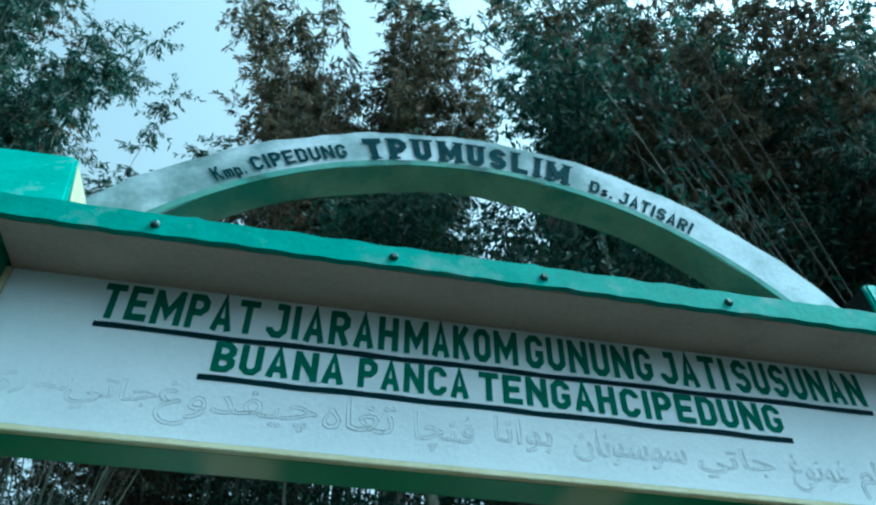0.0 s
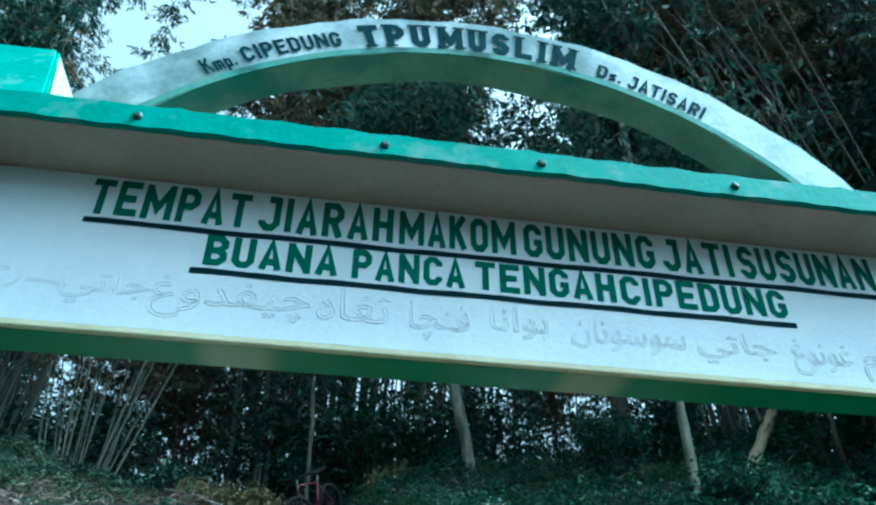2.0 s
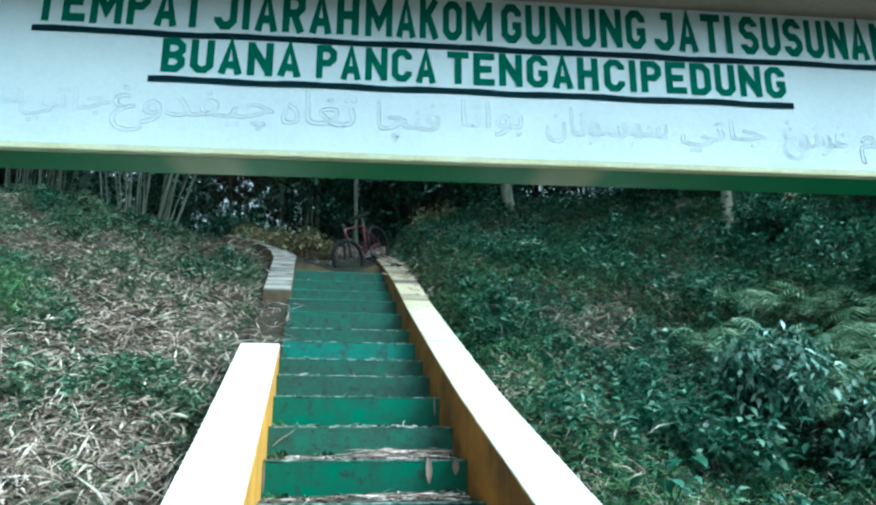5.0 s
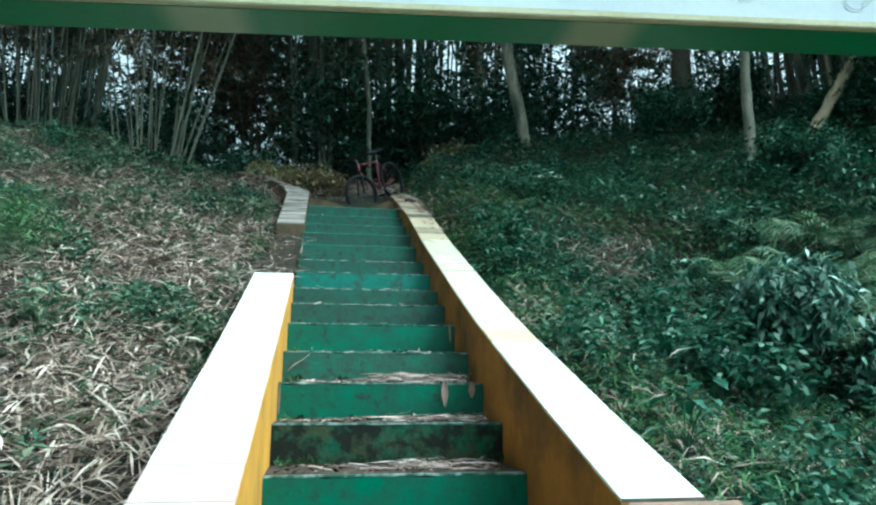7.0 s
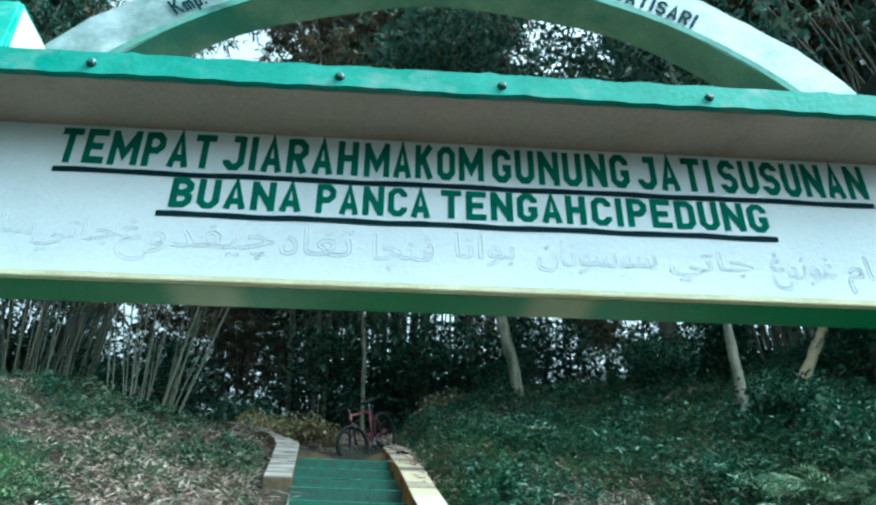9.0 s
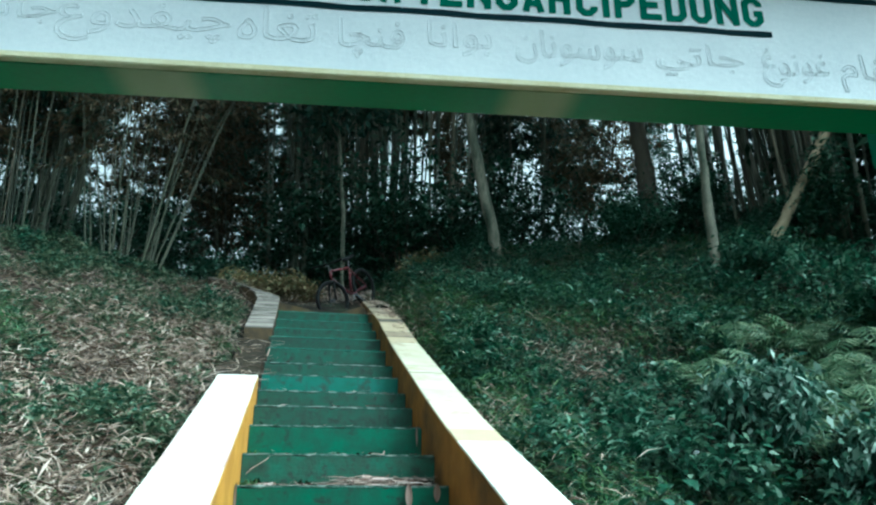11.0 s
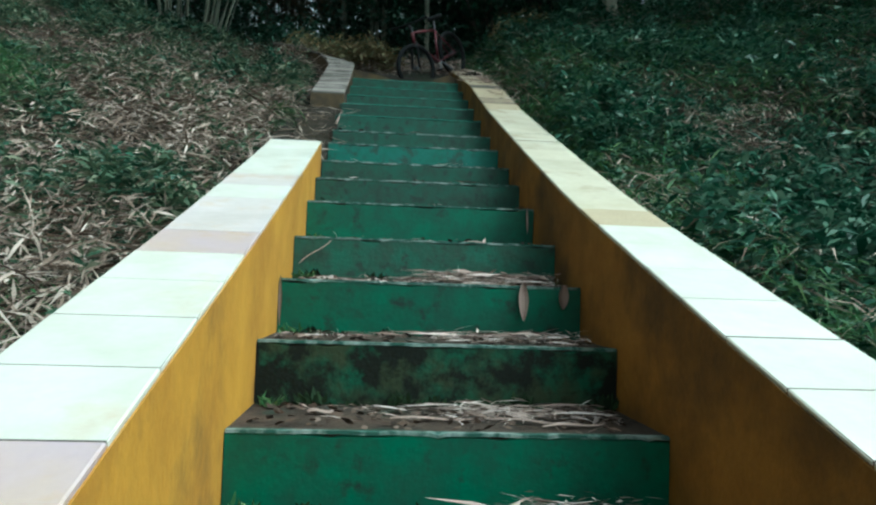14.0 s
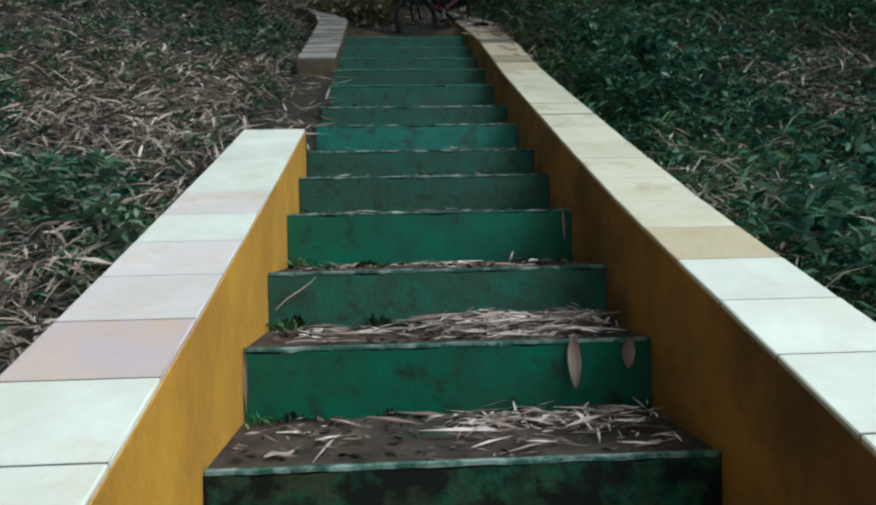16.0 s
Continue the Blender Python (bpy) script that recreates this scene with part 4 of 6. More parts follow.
def bamboo_clump(seed, culms, height, spread, leaves, leaf_mat, culm_mat, m, label, leaf_size=0.26, bare=0.42, splay=1.1, toward=None):
    r_ = random.Random(seed)
    g = np.random.default_rng(seed)
    clump = thing("bamboo_clump", label, "bamboo", m, group="bamboo grove")
    tops = []
    for i in range(culms):
        a, d = r_.uniform(0, 2 * math.pi), spread * math.sqrt(r_.random())
        h = height * r_.uniform(0.7, 1.05)
        pts = culm_line(r_, h, r_.uniform(0.1, 1.0) * splay + d * 0.6, a + r_.uniform(-0.5, 0.5), (math.cos(a) * d, math.sin(a) * d))
        if toward is not None:
            pts = culm_line(r_, h, r_.uniform(4.0, 8.0), toward + r_.uniform(-0.3, 0.3), (math.cos(a) * d, math.sin(a) * d))
        rad = r_.uniform(0.022, 0.045) * (0.65 if splay > 2 else 1)
        part("culm", tube(pts, [rad * (1 - 0.8 * k / 14) for k in range(15)], 6), culm_mat if r_.random() < 0.85 else CULM_DRY, clump, smooth=True)
        tops.append(np.array(pts))
    # leafy sprays: twigs leave the culms, leaves hang from the twigs
    n_tw = leaves // 26
    which = g.integers(0, culms, n_tw)
    s = 1 - g.random(n_tw) ** 1.2 * (1 - bare)
    # sprays gather round some nodes and leave gaps between them
    s = np.where(g.random(n_tw) < 0.6, np.round(s * 16) / 16 + g.normal(0, 0.008, n_tw), s).clip(0.1, 1)
    base = np.array([[np.interp(s[k] * 14, np.arange(15), tops[which[k]][:, c]) for c in range(3)] for k in range(n_tw)])
    ang = g.uniform(0, 2 * np.pi, n_tw)
    ln_ = g.uniform(0.2, 0.85, n_tw) * (1.15 - 0.5 * np.abs(s - 0.7))
    dirn = np.stack([np.cos(ang), np.sin(ang), g.uniform(-0.35, 0.5, n_tw)], 1)
    # four tufts along each twig, their leaves fanning out and hanging
    k = np.repeat(np.arange(n_tw), 26)
    tuft = np.tile(np.arange(26) % 4, n_tw)
    along = (0.28 + 0.24 * tuft + g.normal(0, 0.03, len(k))).clip(0.05, 1.05)
    p = base[k] + dirn[k] * (ln_[k] * along)[:, None] + g.normal(0, 0.035, (len(k), 3))
    p[:, 2] -= 0.35 * (ln_[k] * along) ** 2
    ways = unit(dirn[k] * 0.7 + g.normal(0, 0.5, (len(k), 3)) + np.array([0, 0, -0.75]))
    sides = unit(np.cross(ways, g.normal(0, 1, (len(k), 3))))
    me = blades("foliage", p, ways, sides, leaf_size * g.uniform(0.6, 1.3, len(k)), leaf_size * 0.24 * g.uniform(0.7, 1.3, len(k)))
    part("foliage", me, leaf_mat, clump)
    return clump


def place(u, v, turn=0.0, drop=0.1):
    return STAIR @ pose(u, v, float(ground(u, v)) - drop, 0, 0, turn)


NL = 34000
kinds = [
    bamboo_clump(11, 20, 20.0, 0.85, NL, BAMBOO_LEAF, CULM, place(8.8, 8.0), "tall green bamboo clump on the hilltop", 0.21, 0.52),
    bamboo_clump(12, 22, 21.5, 0.9, NL, BROWN_LEAF, CULM, place(1.7, 14.6), "tall bamboo clump with browning leaves", 0.25),
    bamboo_clump(13, 18, 17.0, 0.8, NL, BAMBOO_LEAF, CULM, place(-8.2, 8.8), "leafy dark bamboo clump on the hilltop", 0.21, 0.34),
    bamboo_clump(14, 26, 9.5, 0.6, 15000, BROWN_LEAF, CULM, place(-3.7, 10.4), "dry pale bamboo clump with splayed culms", 0.19, 0.35, 2.2),
]
# the last three clumps are unseen, added to cut light from the left
spots = [(13.0, 4.6, 1, 160), (-1.5, 22.5, 2, 80), (11.2, 9.2, 0, 64), (14.6, 7.6, 1, 310), (9.6, 7.6, 0, 40), (12.6, 6.6, 2, 100), (8.6, 6.0, 1, 290), (8.6, 15.5, 3, 140), (-0.2, 13.4, 1, 200), (-3.4, 18.5, 2, 10), (-6.2, 11.6, 3, 130), (-11.4, 8.0, 0, 77),
         (-11, 12.5, 1, 11), (-2.2, 16.5, 3, 230), (-9.8, 17.5, 2, 300), (5.8, 15.5, 2, 160), (11.6, 10.8, 0, 20), (15.5, 9.5, 1, 350), (14.5, 14.5, 2, 60), (2.2, 19, 0, 140),
         (-5.0, 21, 3, 250), (-13.5, 17, 2, 99), (9.3, 19.5, 2, 33), (20, 14, 1, 210), (-18, 13, 0, 170), (17.5, 5.0, 2, 120), (-15.5, 7.0, 2, 280), (0.8, 24, 1, 45), (-10, 24, 2, 12), (6.5, 25, 1, 300), (15, 22, 0, 10), (13.0, 2.2, 2, 70), (-11, 3.0, 2, 15), (-10.5, -1.5, 0, 95), (-11, -6.0, 2, 215)]
for u, v, k, turn in spots:
    copy_thing(kinds[k], place(u, v, turn))


copy_thing(kinds[0], place(10.8, 12.8, 150) @ Matrix.Scale(1.3, 4))
# the tallest clump, behind the landing
copy_thing(kinds[1], place(0.9, 14.6, 250) @ Matrix.Scale(1.5, 4))
copy_thing(kinds[1], place(2.6, 13.2, 100) @ Matrix.Scale(1.22, 4))
copy_thing(kinds[2], place(-5.6, 11.5, 40) @ Matrix.Scale(0.8, 4))


# culms bowing over towards the stairway, coloured dark to look backlit
bamboo_clump(17, 11, 21.0, 0.7, 3800, BAMBOO_LEAF, BARK_DARK, place(10.3, 4.6), "tall bamboo clump bowing over to one side", 0.25, 0.5, toward=math.pi)


def trunk_tree(m, label, pts, r0, r1, leaf_n, crown, seed, bark=BARK):
    t_ = thing("tree", label, "tree", m)
    g = np.random.default_rng(seed)
    r_ = random.Random(seed)
    n = len(pts)
    fine, rad = [], []
    for i in range(n - 1):
        for j in range(6):
            f = (i + j / 6) / (n - 1)
            fine.append(Vector(pts[i]).lerp(Vector(pts[i + 1]), j / 6) + Vector((r_.uniform(-1, 1), r_.uniform(-1, 1), 0)) * r0 * 0.12)
            rad.append((r0 + (r1 - r0) * f) * r_.uniform(0.92, 1.1) * (1 + 0.25 * max(0, 1 - f * 14)))
    bm = tube(fine + [Vector(pts[-1])], rad + [r1], 12)
    part("trunk", bm, bark, t_, smooth=True)
    top = Vector(pts[-1])
    ends = []
    for i in range(7):
        a = 2 * math.pi * i / 7 + r_.uniform(-0.3, 0.3)
        st = Vector(pts[-2]).lerp(top, r_.random())
        e = st + Vector((math.cos(a) * crown * 0.7, math.sin(a) * crown * 0.7, crown * r_.uniform(0.3, 0.8)))
        mid = st.lerp(e, 0.5) + Vector((0, 0, 0.2))
        part("limb", tube([st, mid, e], [r1 * 0.6, r1 * 0.4, 0.01], 6), bark, t_, smooth=True)
        ends += [mid, e, mid.lerp(e, 0.5)]
    ends = np.array([tuple(e) for e in ends])
    k = g.integers(0, len(ends), leaf_n)
    p = ends[k] + g.normal(0, crown * 0.24, (leaf_n, 3))
    ways = unit(g.normal(0, 1, (leaf_n, 3)) + np.array([0, 0, -0.4]))
    sides = unit(np.cross(ways, g.normal(0, 1, (leaf_n, 3))))
    part("crown", blades("crown", p, ways, sides, g.uniform(0.14, 0.3, leaf_n), g.uniform(0.06, 0.11, leaf_n)), BAMBOO_LEAF, t_)
    return t_


trunk_tree(place(3.25, 8.7, 0, 0.2), "tree with a leaning pale grey trunk", [(0.0, 0, 0), (-0.15, 0, 1.0), (-0.45, 0, 2.6), (-0.75, 0, 4.6), (-0.95, 0.2, 7.0), (-1.1, 0.4, 9.5)], 0.115, 0.075, 5000, 2.2, 31)
trunk_tree(place(5.38, 5.15, 0, 0.2), "tree with a straight pale trunk", [(0.05, 0, 0), (0.03, 0, 1.2), (0.06, 0, 2.8), (0.08, 0, 5.0), (0.0, 0.2, 9.0)], 0.072, 0.055, 5000, 2.2, 32)
trunk_tree(place(8.6, 8.0, 0, 0.2), "slim tree with a pale trunk", [(0.0, 0, 0), (-0.2, 0, 1.2), (-0.5, 0, 2.8), (-0.9, 0, 5.0), (-1.1, 0.2, 9.0)], 0.085, 0.06, 4000, 2.0, 33)
trunk_tree(place(6.2, 5.3, 0, 0.2), "bare pole-like trunk leaning steeply outward", [(0.0, 0, 0), (0.65, 0, 1.0), (1.3, 0, 2.0), (2.3, 0.1, 3.55), (3.6, 0.2, 5.6), (4.6, 0.3, 7.4)], 0.085, 0.06, 3000, 1.8, 34, BARK_PALE)
trunk_tree(place(6.6, 9.0, 0, 0.2), "tree with a thick dark trunk", [(0.0, 0, 0), (-0.1, 0, 2.0), (-0.2, 0, 5.0), (-0.2, 0, 10.0)], 0.2, 0.12, 4000, 2.4, 36, BARK_DARK)
trunk_tree(place(0.5, 11.0, 0, 0.2), "thin straight sapling behind the bicycle", [(0.0, 0, 0), (-0.03, 0, 1.2), (-0.05, 0, 2.4), (-0.2, 0, 4.0), (-0.3, 0, 6.0)], 0.052, 0.035, 2500, 1.5, 35)


# ---- undergrowth ----
def scatter(n, u0, u1, v0, v1, seed, keep=None):
    g = np.random.default_rng(seed)
    u, v = g.uniform(u0, u1, n), g.uniform(v0, v1, n)
    ok = np.ones(n, bool)
    # a dark hollow of bare soil beside the stairs stays open
    ok &= ((u - 2.95) / 0.5) ** 2 + ((v - 0.55) / 0.42) ** 2 > 0.55 + 0.45 * g.random(n)
    # clear of the stairway and the gateway
    ok &= ~((np.abs(u) < 1.09) & (v > -3.5) & (v < 7.5))
    if keep is not None:
        ok &= keep(u, v, g)
    return u[ok], v[ok], g


def patch(u, v, s, ph):
    return np.sin(u * s + ph) * np.sin(v * s * 1.1 + ph * 1.7) + 0.5 * np.sin(u * s * 2.3 + v * s * 1.9 + ph)


def stuff(name, me, mat, label, category):
    ob = part(name, me, mat)
    ob.matrix_basis = STAIR
    return tagged(ob, label, category, kind="stuff")


# dry straw over the left bank, thinner on the right
u, v, g = scatter(74000, -8, 5.5, -2.6, 11, 41, lambda u, v, g: ~((np.abs(u) < 1.4) & (v > 7.4) & (g.random(len(u)) < 0.6)) & np.where(u < 0, g.random(len(u)) < np.clip(0.75 - 0.45 * patch(u, v, 1.4, 0.8) - 0.12 * np.clip(-u - 2.2, 0, 4), 0.12, 1), g.random(len(u)) < np.clip(0.12 - 0.45 * patch(u, v, 1.7, 0.3), 0.03, 1)))
a = g.uniform(0, 2 * np.pi, len(u))
ways = unit(np.stack([np.cos(a), np.sin(a), 0.45 * np.sin(a) + g.normal(0.06, 0.3, len(u))], 1))
sides = unit(np.cross(ways, np.array([0, 0, 1.0]) + g.normal(0, 0.3, (len(u), 3))))
p = np.stack([u, v, ground(u, v) + g.uniform(0.01, 0.09, len(u))], 1)
stuff("straw", blades("straw", p, ways, sides, g.uniform(0.1, 0.42, len(u)), g.uniform(0.006, 0.022, len(u)), 0.08), STRAW, "dry bleached bamboo straw lying over the bank", "straw")

u, v, g = scatter(15000, -7.5, -1.08, -2.4, 10, 55, lambda u, v, g: g.random(len(u)) < np.clip(0.6 - 0.4 * patch(u, v, 1.4, 0.8), 0.1, 1))
a = g.uniform(0, 2 * np.pi, len(u))
ways = unit(np.stack([np.cos(a), np.sin(a), 0.3 * np.sin(a) + g.normal(0.35, 0.4, len(u))], 1))
sides = unit(np.cross(ways, g.normal(0, 1, (len(u), 3))))
p = np.stack([u, v, ground(u, v) + g.uniform(0.02, 0.1, len(u))], 1)
stuff("straw", blades("straw", p, ways, sides, g.uniform(0.15, 0.48, len(u)), g.uniform(0.006, 0.014, len(u)), 0.2), STRAW, "loose dry stalks sticking out of the straw", "straw")

# green low plants
def plants(name, n, area, seed, keep, mat, hi, leaf, wide, label, category):
    u, v, g = scatter(n, *area, seed, keep)
    k = np.repeat(np.arange(len(u)), 9)
    h = g.uniform(0.3, 1.0, len(u)) * hi
    t = g.random(len(k)) ** 0.7
    p = np.stack([u[k], v[k], ground(u, v)[k] + h[k] * t], 1) + g.normal(0, 0.05, (len(k), 3)) * np.array([1, 1, 0.4])
    p[:, :2] += g.normal(0, 1, (len(u), 2))[k] * (t * h[k] * 0.25)[:, None]
    a = g.uniform(0, 2 * np.pi, len(k))
    ways = unit(np.stack([np.cos(a), np.sin(a), g.normal(0.1, 0.45, len(k))], 1))
    sides = unit(np.cross(ways, np.array([0, 0, 1.0]) + g.normal(0, 0.35, (len(k), 3))))
    return stuff(name, blades(name, p, ways, sides, leaf * g.uniform(0.6, 1.4, len(k)), wide * g.uniform(0.7, 1.3, len(k)), 0.25), mat, label, category)


def mound(u, v):
    """Share of the full height to which the weeds grow, place by place."""
    return np.clip(0.5 + 0.42 * patch(u, v, 2.6, 0.9) + 0.2 * np.sin(u * 5.3 + v * 4.1), 0.12, 1.1)


def weeds(name, n, area, seed, keep, mat, hi, leaf, wide, label, category, whorls=5, ring=5):
    """Upright weeds: leaning stems with rings of drooping leaves, taller on the mounds."""
    u, v, g = scatter(n, *area, seed, keep)
    n = len(u)
    h = hi * g.uniform(0.55, 1.15, n) * mound(u, v)
    lean = g.normal(0, 0.28, (n, 2))
    k = np.repeat(np.arange(n), whorls * ring)
    lev = np.tile(np.repeat(np.arange(whorls), ring), n)
    t = (lev + 1) / whorls + g.normal(0, 0.03, len(k))
    p = np.stack([u[k] + lean[k, 0] * h[k] * t, v[k] + lean[k, 1] * h[k] * t, ground(u, v)[k] + h[k] * t], 1) + g.normal(0, 0.012, (len(k), 3))
    a = np.tile(np.arange(whorls * ring) * 2.4, n) + g.normal(0, 0.4, len(k)) + k
    ways = unit(np.stack([np.cos(a), np.sin(a), g.normal(0.4, 0.5, len(k))], 1))
    sides = unit(np.cross(ways, np.array([0, 0, 1.0]) + g.normal(0, 0.55, (len(k), 3))))
    size = g.uniform(0.6, 1.35, len(k)) * (1.15 - 0.5 * np.abs(t - 0.6)) * np.clip(h[k] / hi + 0.4, 0.5, 1.2)
    # stems as thin blades of their own
    up = unit(np.stack([lean[:, 0], lean[:, 1], np.ones(n)], 1))
    st = np.stack([u, v, ground(u, v)], 1)
    p, ways = np.concatenate([p, st]), np.concatenate([ways, up])
    sides = np.concatenate([sides, unit(np.cross(up, g.normal(0, 1, (n, 3))))])
    ln_ = np.concatenate([leaf * size, h * 1.05])
    wd = np.concatenate([wide * size, np.full(n, 0.008)])
    return stuff(name, blades(name, p, ways, sides, ln_, wd, 0.22), mat, label, category)


weeds("undergrowth", 17000, (1.02, 9, -2.6, 10.5), 42, lambda u, v, g: g.random(len(u)) < np.clip(0.62 + 0.5 * patch(u, v, 1.7, 0.3), 0.14, 1) * np.clip((u - 1.0) / 0.4, 0.2, 1), BANK_LEAF, 0.46, 0.08, 0.024, "dense dark green leafy undergrowth on the bank", "undergrowth")
plants("undergrowth", 9000, (1.0, 8, -2.6, 10), 49, lambda u, v, g: g.random(len(u)) < np.clip((u - 0.9) / 0.5, 0.15, 1), BANK_LEAF, 0.16, 0.06, 0.02, "low dark green ground cover", "undergrowth")
weeds("undergrowth", 10000, (-8, -1.05, -2.6, 11), 43, lambda u, v, g: g.random(len(u)) < np.clip(0.42 + 0.55 * patch(u, v, 1.4, 0.8) + 0.18 * np.clip(-u - 2.0, 0, 4), 0.12, 1), WEED, 0.34, 0.085, 0.022, "grey-green weeds growing through straw", "undergrowth")
weeds("undergrowth", 3200, (-8, -1.4, 1.0, 11), 53, lambda u, v, g: patch(u, v, 1.4, 0.8) > 0.35, BANK_LEAF, 0.36, 0.08, 0.025, "dark green weeds growing through straw", "undergrowth")
plants("undergrowth", 3500, (-9, 10, 8.6, 14), 44, lambda u, v, g: ~((u > -2.2) & (u < 2.4) & (v < 11.5)), BANK_LEAF, 0.3, 0.12, 0.05, "leafy shrubs along the crest of the bank", "undergrowth")
plants("grass", 900, (-4.6, -2.9, 2.6, 4.6), 54, lambda u, v, g: ((u + 3.7) / 0.8) ** 2 + ((v - 3.6) / 0.9) ** 2 < g.random(len(u)), GRASS, 0.34, 0.24, 0.012, "mound of fresh green grass on the straw bank", "grass")
plants("grass", 13000, (1.0, 7.5, -2.0, 9.5), 47, lambda u, v, g: g.random(len(u)) < np.clip(0.5 + 0.5 * patch(u, v, 1.3, 1.9), 0.1, 1), GRASS, 0.30, 0.17, 0.011, "long thin grass between the weeds", "grass")
plants("dry_stalks", 2600, (1.0, 7.0, -2.0, 9.0), 48, lambda u, v, g: patch(u, v, 1.1, 0.7) > 0.0, STRAW, 0.34, 0.22, 0.010, "dry stalks among the weeds", "stalks")


# ---- shrubs, ferns, broad leaves ----
def shrub(seed, h, wide, n, mat, m, label, leaf=0.13, hang=-0.15):
    r_ = random.Random(seed)
    g = np.random.default_rng(seed)
    s = thing("shrub", label, "shrub", m, group="shrubs on the bank")
    ends = []
    for i in range(9):
        a = r_.uniform(0, 2 * math.pi)
        e = Vector((math.cos(a) * wide * r_.uniform(0.2, 1), math.sin(a) * wide * r_.uniform(0.2, 1), h * r_.uniform(0.45, 1)))
        mid = Vector((e.x * 0.35, e.y * 0.35, e.z * 0.6))
        part("stem", tube([(0, 0, -0.1), mid, e], [0.014, 0.01, 0.004], 5), BARK_DARK, s)
        ends += [e, mid.lerp(e, 0.5), mid.lerp(e, 0.8)]
    ends = np.array([tuple(e) for e in ends])
    p = ends[g.integers(0, len(ends), n)] + g.normal(0, 0.11 * wide + 0.045, (n, 3))
    p[:, 2] = np.maximum(p[:, 2], 0.05)
    ways = unit(np.stack([g.normal(0, 1, n), g.normal(0, 1, n), g.normal(hang, 0.45, n)], 1))
    sides = unit(np.cross(ways, np.array([0, 0, 1.0]) + g.normal(0, 0.4, (n, 3))))
    part("crown", blades("crown", p, ways, sides, leaf * g.uniform(0.6, 1.4, n), leaf * 0.42 * g.uniform(0.7, 1.3, n), 0.2), mat, s)
    return s


sh = [shrub(51, 0.8, 0.7, 2600, BANK_LEAF, place(6.0, 4.4), "dark green leafy shrub on the bank", 0.10),
      shrub(52, 1.5, 0.9, 3600, BANK_LEAF, place(7.2, 5.6), "tall dark green shrub below the trees", 0.095),
      shrub(53, 0.7, 0.5, 2300, PALE_LEAF, place(3.45, 1.7, 0, -0.3), "shrub with pale drooping leaves", 0.105, -0.8),
      shrub(54, 0.4, 0.45, 1500, DRY_WEED, place(-0.55, 8.5), "yellowish weeds at the head of the stairs", 0.1),
      shrub(55, 1.2, 0.9, 3400, BANK_LEAF, place(0.3, 12.2, 0, 0.2) @ Matrix.Scale(1.6, 4), "tall dark thicket between the culms", 0.06)]
for u, v, k, turn in ((-0.95, 9.1, 3, 60), (-0.5, 9.7, 3, 140), (-1.5, 9.3, 3, 250), (2.0, 9.2, 3, 20), (8.2, 4.2, 1, 80), (5.1, 6.6, 1, 140), (9.4, 6.2, 1, 10), (6.6, 7.6, 1, 300), 
                      (4.0, 1.4, 2, 90), (2.75, 1.35, 0, 40), (5.6, 2.6, 1, 250), 
(-1.9, 10.6, 0, 130), (3.1, 10.4, 1, 77), (10.5, 4.5, 1, 44), (6.9, 3.2, 1, 30)):
    copy_thing(sh[k], place(u, v, turn))


# understorey between the culms
for u, v, s in ((1.9, 12.0, 1.7), (3.2, 12.4, 1.5), (1.0, 13.2, 2.0)):
    copy_thing(sh[4], place(u, v, u * 100, 0.2) @ Matrix.Scale(s, 4))
for i in range(44):
    r_ = random.Random(900 + i)
    u, v = -15 + 31 * (i % 22) / 21 + r_.uniform(-0.6, 0.6), (13.2 if i < 22 else 17.5) + r_.uniform(-1, 1.5)
    bearing = u / (v + 3.4)
    if -0.13 < bearing < -0.03 or 0.37 < bearing < 0.43:
        continue
    copy_thing(sh[4], place(u, v, r_.uniform(0, 360), 0.2) @ Matrix.Scale(r_.uniform(1.1, 1.8), 4))


# tall thicket at the edge of the grove
for u, v, s in ((16.5, 11.0, 2.4), (11.4, 3.4, 2.7), (12.4, 5.2, 2.8), (10.9, 1.8, 2.5), (13.6, 3.6, 3.2), (14.0, 6.6, 3.0), (12.2, 7.4, 2.4), (13.2, 8.6, 2.6)):
    copy_thing(sh[4], place(u, v, u * 77, 0.2) @ Matrix.Scale(s, 4))


